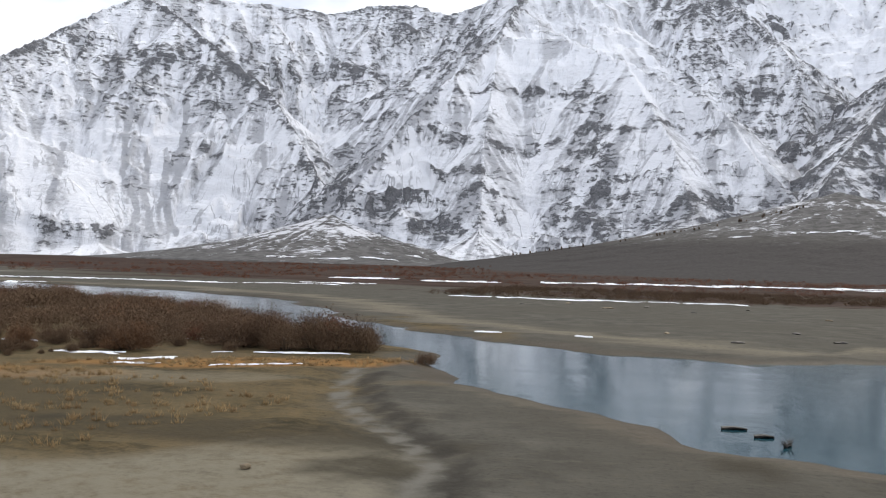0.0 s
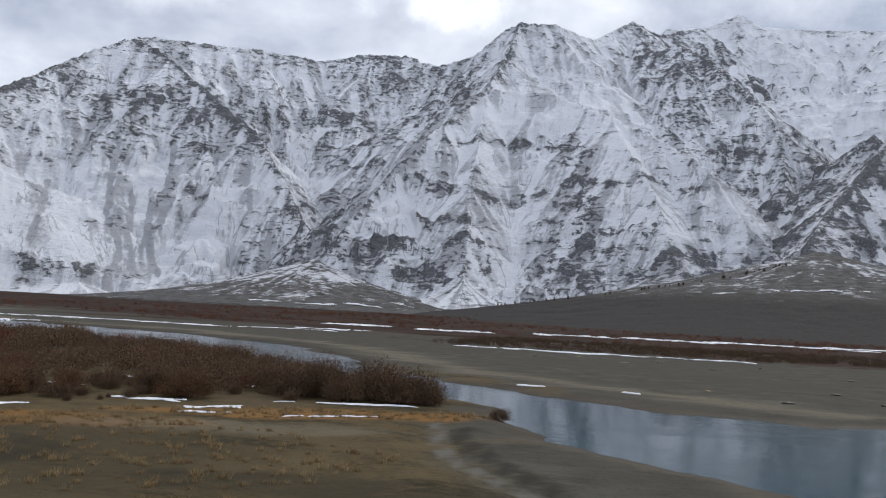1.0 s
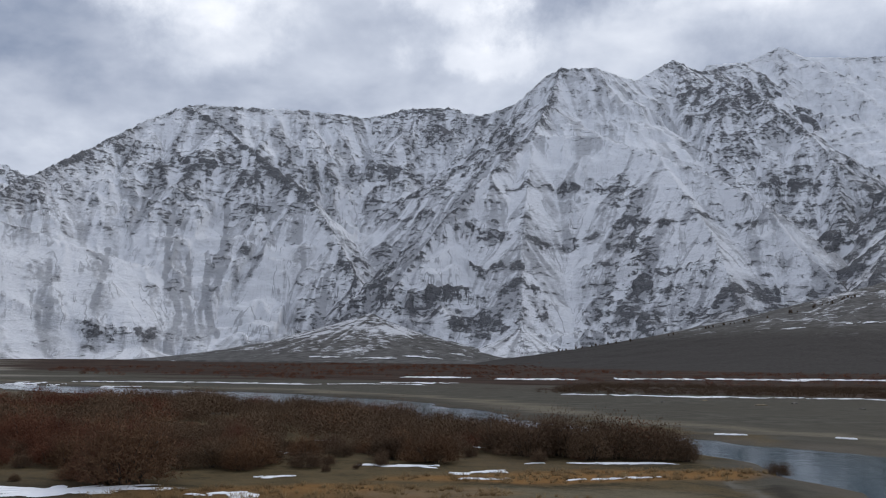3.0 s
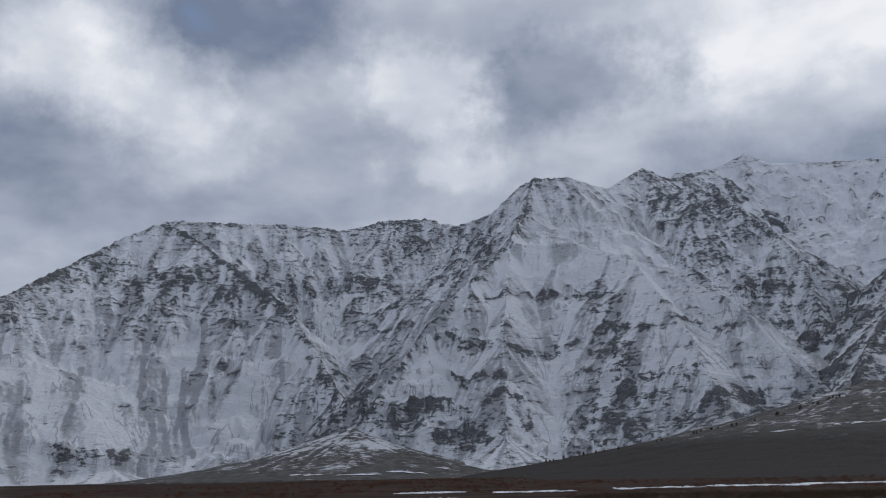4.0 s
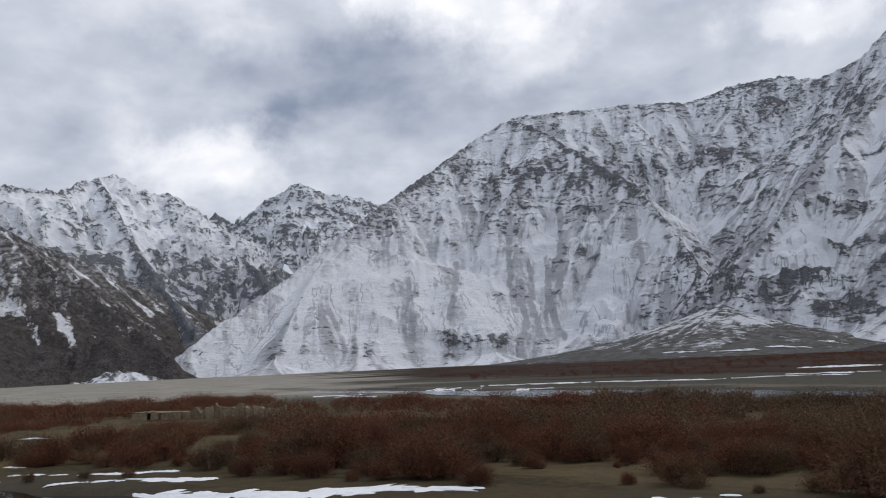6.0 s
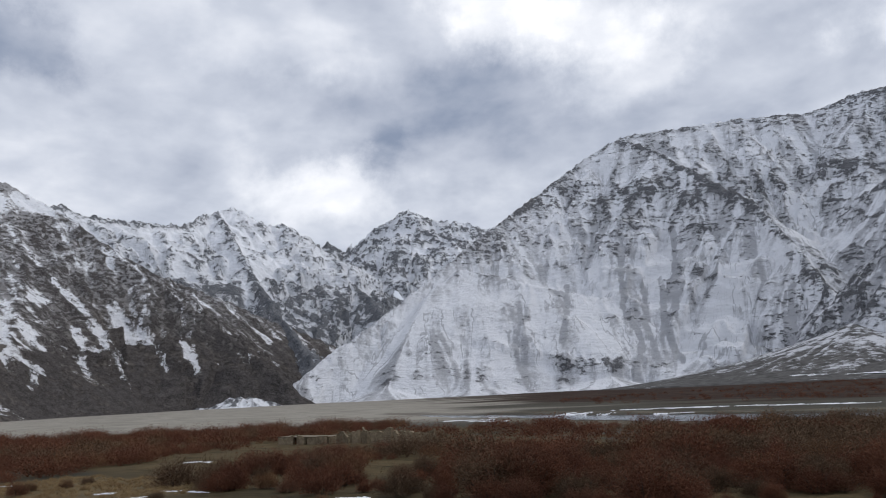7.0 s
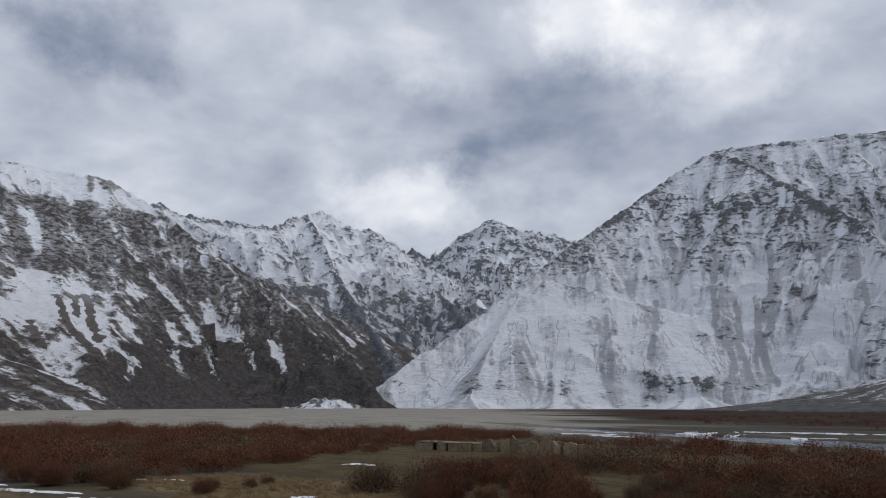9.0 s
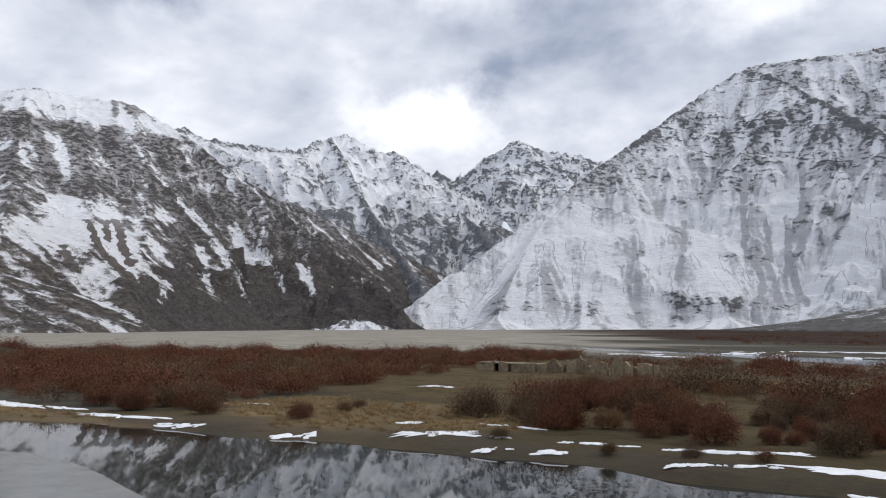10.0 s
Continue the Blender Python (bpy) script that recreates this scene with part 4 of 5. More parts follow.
def shrub_shape(rng, stems, twigs, height, width, thick, bole=1.9):
    """A leafless many-stemmed shrub: stems that spread from the root and fine twigs that round off its crown."""
    wood = Sticks()
    lobes = [(rng.uniform(0, 7), rng.uniform(0, 7), rng.uniform(0.06, 0.17)) for _ in range(4)]

    def crown_point(turn, rise, share):
        lump = 1 + sum(a * math.cos((k + 2) * turn + p + 2.2 * rise * (k - 1) + q) for k, (p, q, a) in enumerate(lobes))
        flat = math.cos(rise) ** 0.8 * width * 0.5 * lump * share
        return np.array([math.cos(turn) * flat, math.sin(turn) * flat, (0.10 + 0.90 * math.sin(rise) * lump * share) * height])

    for _ in range(stems):
        turn, rise = rng.uniform(0, 2 * math.pi), math.asin(rng.uniform(0.15, 1.0))
        tip = crown_point(turn, rise, rng.uniform(0.7, 0.95))
        root = np.array([tip[0], tip[1], 0.0]) * rng.uniform(0.1, 0.35)
        knee = root + (tip - root) * 0.5 + np.array([rng.normal(0, 0.08), rng.normal(0, 0.08), 0.10 * height])
        wood.add(root - np.array([0, 0, 0.3]), knee, thick * bole, thick * bole * 0.63)
        wood.add(knee, tip, thick * bole * 0.63, 0.0)
    # twigs in sprays over the crown, thicker set towards its outside
    turn, rise = rng.uniform(0, 2 * math.pi, twigs), np.arcsin(rng.uniform(0, 1, twigs) ** 0.9)
    lump = 1 + sum(a * np.cos((k + 2) * turn + p + 2.2 * rise * (k - 1) + q) for k, (p, q, a) in enumerate(lobes))
    out = rng.uniform(0, 1, twigs) ** 0.75
    share = 0.36 + 0.61 * out
    flat = np.cos(rise) ** 0.8 * width * 0.5 * lump * share
    at = np.stack([np.cos(turn) * flat, np.sin(turn) * flat, (0.08 + 0.92 * np.sin(rise) * lump * share) * height], 1)
    aim = np.stack([np.cos(turn) * np.cos(rise), np.sin(turn) * np.cos(rise), np.sin(rise) + 0.30], 1) * 0.6 + rng.normal(0, 0.6, (twigs, 3))
    aim = aim / np.linalg.norm(aim, axis=1)[:, None]
    side = np.cross(aim, rng.normal(0, 1, (twigs, 3)))
    side = side / (np.linalg.norm(side, axis=1)[:, None] + 1e-9) * (thick * rng.uniform(0.7, 1.2, twigs) * (1.6 - 0.95 * out))[:, None]
    tip = at + aim * (rng.uniform(0.05, 0.12, twigs) * (1.6 - 0.95 * out) * height)[:, None]
    verts = np.stack([at - side, at + side, tip], 1).reshape(-1, 3)
    return wood.arrays(), (verts, np.arange(3 * twigs).reshape(-1, 3))


def inside(x, y, corners):
    """Whether points lie inside a polygon."""
    hit = np.zeros(np.shape(x), bool)
    for (x0, y0), (x1, y1) in zip(corners, corners[1:] + corners[:1]):
        cross = (y0 > y) != (y1 > y)
        hit ^= cross & (x < (x1 - x0) * (y - y0) / ((y1 - y0) + 1e-12) + x0)
    return hit


THICKETS = [
    ([(-108, 64), (-78, 64), (-55, 60), (-43, 70), (-33, 77), (-22, 84), (-27, 97), (-42, 115), (-68, 141), (-92, 172), (-140, 176), (-125, 110)], 2.7),
    ([(-58, 53), (-66, 52), (-75, 50), (-85, 48.5), (-95, 47), (-106, 46.8), (-112, 47.5), (-118, 46.2), (-127, 43.5), (-140, 43), (-143, 50), (-150, 62), (-160, 78), (-160, 92), (-140, 92), (-110, 96), (-80, 72)], 2.8),
    ([(-162, 27), (-174, 23), (-192, 18), (-260, 14), (-322, 40), (-338, 75), (-292, 150), (-272, 190), (-240, 180), (-214, 112), (-192, 80), (-178, 58), (-166, 40)], 3.2),
    ([(-205, 122), (-150, 126), (-122, 112), (-96, 120), (-100, 160), (-140, 176), (-205, 170)], 5.0),
]
rng = np.random.default_rng(11)
spots = []
for corners, gap in THICKETS:
    gap = gap * 1.2
    xs, ys = [c[0] for c in corners], [c[1] for c in corners]
    gx1, gy1 = np.meshgrid(np.arange(min(xs), max(xs), gap), np.arange(min(ys), max(ys), gap * 0.87))
    gx1 = gx1 + rng.uniform(-0.45, 0.45, gx1.shape) * gap
    gy1 = gy1 + rng.uniform(-0.45, 0.45, gy1.shape) * gap
    keep = inside(gx1, gy1, corners) & (fbm(gx1 / 16, gy1 / 16, 2, 15) > -0.42) & ~((gx1 > -212) & (gx1 < -160) & (gy1 > 98) & (gy1 < 117)) & (shore(gx1, gy1, RIVER) > 3) & (shore(gx1, gy1, POND) > 3.5)
    spots += list(zip(gx1[keep], gy1[keep]))
spots = np.array(spots)


def along_walk(x, y):
    """How near a place comes to the road."""
    return np.hypot(np.minimum(0, x + 95), y) + 0.0 * x


order = np.argsort(along_walk(spots[:, 0], spots[:, 1]))
near, rest = spots[order[:300]], spots[order[300:]]
near_z, rest_z = floor_height(near[:, 0], near[:, 1]), floor_height(rest[:, 0], rest[:, 1])
tones = fbm(near[:, 0] / 22, near[:, 1] / 22, 2, 17)

SHRUBS = []
for k, (mat, label) in enumerate(((mat_twig_red, "leafless red-brown shrub in a valley thicket"), (mat_twig_brown, "leafless grey-brown shrub in a valley thicket"),
                                  (mat_twig_rust, "leafless rust-brown shrub in a valley thicket"))):
    for v in range(3):
        (wv, wt), (bv, bt) = shrub_shape(np.random.default_rng(100 + 10 * k + v), 22, 5600, rng.uniform(2.1, 2.8), rng.uniform(3.8, 5.0), 0.021)
        top = new("shrub")
        stems = new("wood", tri_mesh("shrub_wood", wv, wt, mat_stem))
        crown = new("crown", tri_mesh("shrub_twigs", bv, bt, mat))
        stems.parent = crown.parent = top
        tagged(top, label, "shrub", "valley thicket shrubs")
        SHRUBS.append(top)
used = set()
for (x, y), z, tone in zip(near, near_z, tones):
    red = 0.42 if x > -90 else 0.70
    pick = rng.uniform()
    kind = 0 if pick < red + tone * 0.4 else (1 if pick < red + 0.33 + tone * 0.3 else 2)
    if x > -60:
        kind = 1 if pick < 0.8 else 2
    v = kind * 3 + int(rng.integers(3))
    size = (0.85 + 0.8 * float(fbm(np.array(x / 9), np.array(y / 9), 2, 16))) * rng.uniform(0.45, 1.35) * (0.95 if x < -110 else 0.9)
    if x < -148 and y > 70:
        size = min(size, 0.85)
    m = pose(x, y, float(z), 0, 0, rng.uniform(0, 360)) @ Matrix.Diagonal((size * rng.uniform(0.9, 1.2), size, size * rng.uniform(0.85, 1.1), 1))
    if v not in used:
        used.add(v)
        SHRUBS[v].matrix_world = m
    else:
        ob = copy_thing(SHRUBS[v], Matrix())
        ob.matrix_basis = m
for v, ob in enumerate(SHRUBS):
    if v not in used:
        ob.matrix_world = pose(-70 - 3 * v, 66, float(floor_height(np.array(-70.0 - 3 * v), np.array(66.0))))


def scatter(name, shapes, places, heights, sizes, mat, label, category):
    """Many small plants as one object."""
    verts, tris, n = [], [], 0
    for (x, y), z, s in zip(places, heights, sizes):
        v, t = shapes[int(rng.integers(len(shapes)))]
        a = rng.uniform(0, 2 * math.pi)
        c, q = math.cos(a) * s, math.sin(a) * s
        verts.append(np.stack([v[:, 0] * c - v[:, 1] * q + x, v[:, 0] * q + v[:, 1] * c + y, v[:, 2] * s + z], 1))
        tris.append(t + n)
        n += len(v)
    ob = new(name, tri_mesh(name, np.concatenate(verts), np.concatenate(tris), mat))
    return tagged(ob, label, category, kind="stuff")


def brush_shape(seed, stems, twigs, height, width, thick):
    (a, b), (c, d) = shrub_shape(np.random.default_rng(seed), stems, twigs, height, width, thick, 0.9)
    return np.concatenate([a, c]), np.concatenate([b, d + len(a)])


MID = [brush_shape(200 + k, 7, 1250, 2.2, 4.8, 0.040) for k in range(5)]
SPARSE = [brush_shape(240 + k, 2, 760, 2.2, 4.9, 0.050) for k in range(5)]
LOW = [brush_shape(220 + k, 2, 130, 2.4, 5.5, 0.12) for k in range(4)]
tone = fbm(rest[:, 0] / 24, rest[:, 1] / 24, 3, 18) + rng.uniform(-0.5, 0.5, len(rest)) + np.where(rest[:, 0] < -160, 0.35, np.where(rest[:, 0] > -105, -0.65, 0.12))
for mat, low, high, word in ((mat_twig_brown, -9, -0.05, "grey-brown"), (mat_twig_rust, -0.05, 0.14, "rust-brown"), (mat_twig_red, 0.14, 9, "red-brown")):
    pick = (tone >= low) & (tone < high)
    size = np.clip(0.95 + 0.9 * fbm(rest[:, 0] / 11, rest[:, 1] / 11, 2, 16), 0.4, 1.5) * rng.uniform(0.55, 1.3, len(rest))
    size = np.where((rest[:, 0] < -148) & (rest[:, 0] > -212) & (rest[:, 1] > 70) & (rest[:, 1] < 106), np.minimum(size, 0.8), size)
    size = np.where(rest[:, 0] > -60, size * 0.95, size)
    back = pick & ((rest[:, 1] > 86) | (rest[:, 0] < -200))
    front = pick & ~back
    for shapes, these in ((MID, front), (SPARSE, back)):
        if these.any():
            scatter("thicket", shapes, rest[these], rest_z[these], size[these], mat, f"dense leafless {word} thicket on the valley floor", "thicket")

# the scrub beyond the river
fx, fy = rng.uniform(-60, 420, 2600), rng.uniform(284, 430, 2600)
keep = (fy > 286 + fx * 0.06) & (fx < 30 + (fy - 250) * 2.4) & (fx > -60 + (fy - 284) * 0.1) & (fbm(fx / 60, fy / 25, 2, 19) > -0.2)
far = np.stack([fx[keep], fy[keep]], 1)
scatter("thicket", LOW, far, floor_height(far[:, 0], far[:, 1]), rng.uniform(0.7, 1.2, len(far)), mat_twig_brown, "low brown scrub beyond the river", "thicket")
fx, fy = rng.uniform(-480, 700, 4200), rng.uniform(430, 1250, 4200)
keep = (np.abs(fx + 60) < fy * 0.72) & ((fy < 860) | (fx < -0.13 * fy)) & (fbm(fx / 140, fy / 40, 3, 20) > 0.02)
far = np.stack([fx[keep], fy[keep]], 1)
scatter("thicket", LOW, far, floor_height(far[:, 0], far[:, 1]), rng.uniform(0.8, 1.4, len(far)), mat_twig_red, "far red-brown scrub on the flats", "thicket")

# dry grass
def grass_shape(seed, blades, height, spread):
    r, s = np.random.default_rng(seed), Sticks()
    for _ in range(blades):
        a, d = r.uniform(0, 2 * math.pi), r.uniform(0, spread)
        p = np.array([math.cos(a) * d, math.sin(a) * d, -0.03])
        s.add(p, p + np.array([r.normal(0, 0.14), r.normal(0, 0.14), height * r.uniform(0.5, 1.0)]), 0.018)
    return s.arrays()


TUFTS = [grass_shape(300 + k, 22, 0.42, 0.35) for k in range(4)]
tx, ty = rng.uniform(-185, -10, 22000), rng.uniform(14, 125, 22000)
zone = (blob(tx, ty, -30, 68, 14, 3.5, 4, 0.45) + blob(tx, ty, -48, 53, 14, 3.2, 5, 0.35) + blob(tx, ty, -147, 102, 17, 9, 6, 0.1)
        + blob(tx, ty, -150, 40, 17, 10, 7) + blob(tx, ty, -160, 18, 16, 4, 8, 0.3))
zone = zone + 0.6 * inside(tx, ty, [(-48, 50), (-52, 44), (-40, 34), (-24, 34), (-18, 50), (-30, 58)]) * (rng.uniform(0, 1, len(tx)) < 0.35)
keep = (zone > 0.35) & (shore(tx, ty, RIVER) > 2) & (shore(tx, ty, POND) > 1.5)
tufts = np.stack([tx[keep], ty[keep]], 1)[:2600]
scatter("grass", TUFTS, tufts, floor_height(tufts[:, 0], tufts[:, 1]), rng.uniform(0.6, 1.3, len(tufts)), mat_straw, "dry straw-coloured grass tufts on the banks", "grass")

# ---- snow that lies in patches on the flats ----
def snow_sheet(verts, faces, r, cx, cy, bl, bw, turn, thick):
    """Adds one uneven, thin-edged sheet of snow, its height given above the ground."""
    n = int(np.clip(bl * 26, 20, 84))
    a = np.linspace(0, 2 * math.pi, n, endpoint=False)
    wave = 1 + 0.0 * a
    for k in range(2, max(5, n // 4)):
        wave += r.normal(0, 0.33 / k ** 0.40) * np.cos(k * a + r.uniform(0, 7))
    wave = np.clip(wave, 0.12, 1.7)
    start, ring = len(verts), np.repeat((1.0, 0.9, 0.5, 0.0), n)
    u, v = np.tile(np.cos(a) * bl * wave, 4) * ring, np.tile(np.sin(a) * bw * wave, 4) * ring
    px, py = cx + u * math.cos(turn) - v * math.sin(turn), cy + u * math.sin(turn) + v * math.cos(turn)
    pz = 0.02 + thick * np.repeat((-0.05, 0.6, 1.0, 1.0), n) * (1 + 0.3 * r.normal(0, 1, 4 * n) * (ring < 1) * (ring > 0))
    verts += list(zip(px, py, pz))[:3 * n + 1]
    for k in range(2):
        for m in range(n):
            o = (m + 1) % n
            faces.append((start + k * n + m, start + k * n + o, start + (k + 1) * n + o, start + (k + 1) * n + m))
    for m in range(n):
        faces.append((start + 2 * n + m, start + 2 * n + (m + 1) % n, start + 3 * n))


def snow_object(name, verts, faces):
    verts = np.array(verts)
    verts[:, 2] += floor_height(verts[:, 0], verts[:, 1])
    me = bpy.data.meshes.new(name)
    me.from_pydata(verts.tolist(), [], faces)
    me.polygons.foreach_set("use_smooth", np.ones(len(faces), bool))
    me.materials.append(mat_snow)
    return new(name, me)


ISLAND_SNOW = [(-59.1, 76.9, 1.9, 0.8, 0.09), (-45.3, 69.2, 3.2, 0.8, 0.15), (-39.2, 66.6, 3.0, 0.8, 0.5), (-37.7, 63.6, 2.2, 0.5, 0.4),
               (-43.2, 86.3, 2.3, 1.0, 0.25), (-30.5, 76.4, 6.0, 0.8, 0.30), (-29.4, 66.2, 2.6, 0.35, 0.31), (-26.1, 68.2, 1.9, 0.5, 0.4),
               (-52.2, 51.0, 2.2, 1.0, 0.5), (-62.9, 75.9, 1.8, 0.7, -0.1), (-58.2, 75.7, 2.3, 0.7, -0.1), (-52.6, 60.2, 1.6, 0.5, 0.4), (-40.7, 88.0, 1.8, 0.7, 0.3)]
THICKET_SNOW = [(-71.0, 46.9, 4.4, 1.3, 0.33), (-62.8, 49.5, 6.9, 1.5, 0.24), (-106.8, 62.6, 2.9, 0.8, 0.5), (-94.1, 94.0, 4.4, 0.9, -0.3), (-83.1, 84.7, 3.1, 0.6, -0.5),
                (-75.6, 80.0, 1.8, 0.7, -0.4), (-66.8, 74.7, 1.2, 0.5, 0.0), (-58.9, 87.5, 1.7, 0.8, -0.4), (-87.1, 47.6, 1.4, 0.6, 0.2),
                (-169.1, 65.3, 2.3, 0.9, 0.3), (-134.4, 100.3, 2.2, 0.8, -0.1), (-179.8, 157.1, 2.6, 1.0, -0.2)]
POND_SNOW = [(-174.4, 19.5, 4.0, 0.8, 0.15), (-168.5, 22.2, 2.0, 0.6, 0.4), (-159.4, 23.6, 4.4, 0.7, 0.3), (-151.0, 24.9, 2.2, 0.6, 0.5), (-166.0, 34.7, 1.6, 0.6, 0.5),
             (-162.6, 37.5, 2.2, 0.5, 0.1), (-141.0, 29.0, 1.6, 0.7, 0.8), (-139.9, 37.8, 1.4, 0.6, 0.9), (-133.5, 35.6, 2.8, 0.7, 0.6), (-131.0, 36.9, 1.8, 0.5, 0.5),
             (-127.0, 35.0, 1.2, 0.4, 0.7), (-133.2, 42.2, 2.2, 0.5, 0.4), (-124.2, 36.6, 1.0, 0.35, 0.6), (-124.1, 40.6, 2.4, 0.7, 0.55)]
BANK_SNOW = [(-119.2, 43.0, 1.8, 0.6, 0.8), (-116.0, 45.4, 2.6, 0.5, 0.75), (-115.7, 38.2, 1.4, 0.4, 0.8), (-113.6, 39.9, 1.7, 0.45, 0.8), (-109.5, 43.2, 3.6, 0.9, 0.62),
             (-104.5, 38.6, 3.6, 0.9, 0.1), (-98.5, 39.8, 4.4, 1.4, 0.25), (-92.5, 43.5, 4.4, 1.4, 0.85), (-87.5, 46.8, 3.2, 0.9, 0.3)]
FLAT_SNOW = [(-242.5, 215.7, 6.8, 2.6, 0.01), (-241.2, 272.0, 9.7, 3.0, -0.1), (-205.0, 270.5, 8.0, 2.6, 0.3), (-235.6, 262.0, 9.5, 2.6, -0.04), (-259.4, 224.7, 9.0, 2.4, 0.4),
             (-266.7, 258.1, 9.0, 3.0, 0.3), (-255.4, 281.8, 9.2, 3.0, -0.1), (-251.2, 319.7, 9.2, 3.5, 0.3), (-210.9, 338.5, 20.0, 5.0, 0.25), (-177.5, 354.3, 22.0, 5.0, 0.3),
             (-140.9, 376.0, 20.0, 4.5, 0.3), (-235.4, 345.0, 14.6, 4.0, 0.2), (-131.7, 413.6, 20.3, 4.5, 0.4), (-40.2, 279.5, 10.1, 1.4, 0.02), (-11.4, 278.6, 22.2, 2.0, 0.05),
             (18.1, 280.7, 7.4, 1.6, 0.08), (36.5, 281.2, 10.5, 1.6, 0.06), (-15.4, 115.5, 1.6, 0.5, -0.2), (-1.9, 113.7, 1.2, 0.4, -0.2)]
FAR_SNOW = [(-85.6, 516.3, 24.2, 10.0, 0.25), (-13.3, 572.3, 30.7, 9.0, 0.2), (50.3, 590.8, 30.5, 9.0, 0.1), (120.2, 620.3, 45.0, 9.0, 0.15), (212.2, 650.6, 60.8, 10.0, 0.2),
            (-146.3, 512.2, 20.3, 7.0, 0.3), (405.6, 1411.8, 42.0, 4.5, 0.05), (318.7, 1413.4, 45.3, 4.0, -0.05), (232.0, 1420.0, 30.0, 3.0, 0.0), (-575, 1463, 34, 7, 0.2), (-490, 1468, 40, 7, 0.1), (-401, 1532, 46, 7, 0.1), (-335, 1638, 46, 7, 0.1), (-173, 1588, 55, 5, 0.05)]
crumb_verts, crumb_faces = [], []
r = np.random.default_rng(500)
for rows, thick, bits in ((ISLAND_SNOW, 0.06, 9), (THICKET_SNOW, 0.06, 9), (POND_SNOW, 0.05, 10), (BANK_SNOW, 0.06, 10), (FLAT_SNOW, 0.12, 34), (FAR_SNOW, 0.3, 44)):
    for x, y, half_long, half_wide, turn in rows:              # each drift lies torn into bits
        for k, size in enumerate(sorted(r.uniform(0, 1, bits) ** 2, reverse=True)):
            s, q = r.uniform(-1, 1) * half_long * 0.9, r.normal(0, 0.45 if y < 150 else 0.95) * half_wide
            if k == 0 and half_long > 2.5 and y < 60:            # the long bank keeps one large sheet
                s, q, size = 0.0, 0.0, 1.7
            cx, cy = x + s * math.cos(turn) - q * math.sin(turn), y + s * math.sin(turn) + q * math.cos(turn)
            big = 0.5 if y < 150 else 0.8
            verts, faces = ([], []) if size > big else (crumb_verts, crumb_faces)
            snow_sheet(verts, faces, r, cx, cy, half_long * (0.07 + 0.40 * size) * (1.0 if y < 150 else 0.36), half_wide * (0.14 + 0.55 * size) * (0.7 if y > 150 else 1.0), turn + r.normal(0, 0.15), thick)
            if size > big:
                tagged(snow_object("snow_patch", verts, faces), "thin ragged patch of old white snow lying on the flats", "snow", "snow patches")
tagged(snow_object("snow_crumbs", crumb_verts, crumb_faces), "small crumbs of old snow strewn over the flats", "snow", kind="stuff")

# ice over part of the pond
n = 60
a = np.linspace(0, 2 * math.pi, n, endpoint=False)
reach = 1 + 0.05 * np.sin(3 * a + 1) + 0.03 * np.sin(7 * a)
px, py = -129 + np.cos(a) * 25 * reach, 4.0 + np.sin(a) * 10.3 * reach
me = bpy.data.meshes.new("ice_sheet")
me.from_pydata([(x, y, -0.395) for x, y in zip(px, py)] + [(x, y, -0.47) for x, y in zip(px, py)], [],
               [tuple(range(n))] + [(n + i, n + (i + 1) % n, (i + 1) % n, i) for i in range(n)])
me.materials.append(mat_ice)
tagged(new("ice_sheet", me), "dull grey sheet of ice on the pond", "ice", kind="structure")

# ---- ruined stone houses in the scrub ----
def part(name, bm, mat, parent=None, label=""):
    me = bpy.data.meshes.new(name)
    bm.to_mesh(me)
    bm.free()
    me.materials.append(mat)
    ob = new(name, me)
    if parent:
        ob.parent = parent
    if label:
        tagged(ob, label)
    return ob


def wall_mesh(p0, p1, low, high, thick, rough, seed):
    """A stretch of rubble wall with a broken top, built of steps along its length."""
    r = np.random.default_rng(seed)
    p0, p1 = np.array(p0, float), np.array(p1, float)
    length = np.linalg.norm(p1 - p0)
    d = (p1 - p0) / length
    side = np.array([-d[1], d[0]]) * thick / 2
    n = max(3, int(length / 0.55))
    few = max(3, n // 3)
    drift = np.interp(np.linspace(0, 1, n + 1), np.linspace(0, 1, few), np.clip(r.uniform(-0.3, 1.5, few), 0, 1))
    tops = 1.1 * np.clip(low * 0.8 + (high - low * 0.8) * drift + r.normal(0, rough, n + 1), 0.25, None)
    bm = bmesh.new()
    grid = []
    for i in range(n + 1):
        c = p0 + d * length * i / n
        col = []
        for s, h in ((1, -0.5), (1, 0.5), (1, 1.0), (-1, 1.0), (-1, 0.5), (-1, -0.5)):
            z = -0.5 if h < 0 else tops[i] * h
            q = c + side * s * (1 - 0.12 * max(h, 0)) + r.normal(0, 0.035, 2)
            col.append(bm.verts.new((q[0], q[1], z)))
        grid.append(col)
    for i in range(n):
        for k in range(5):
            bm.faces.new((grid[i][k], grid[i + 1][k], grid[i + 1][k + 1], grid[i][k + 1]))
    bm.faces.new(grid[0])
    bm.faces.new(grid[n][::-1])
    bmesh.ops.recalc_face_normals(bm, faces=bm.faces)
    return bm


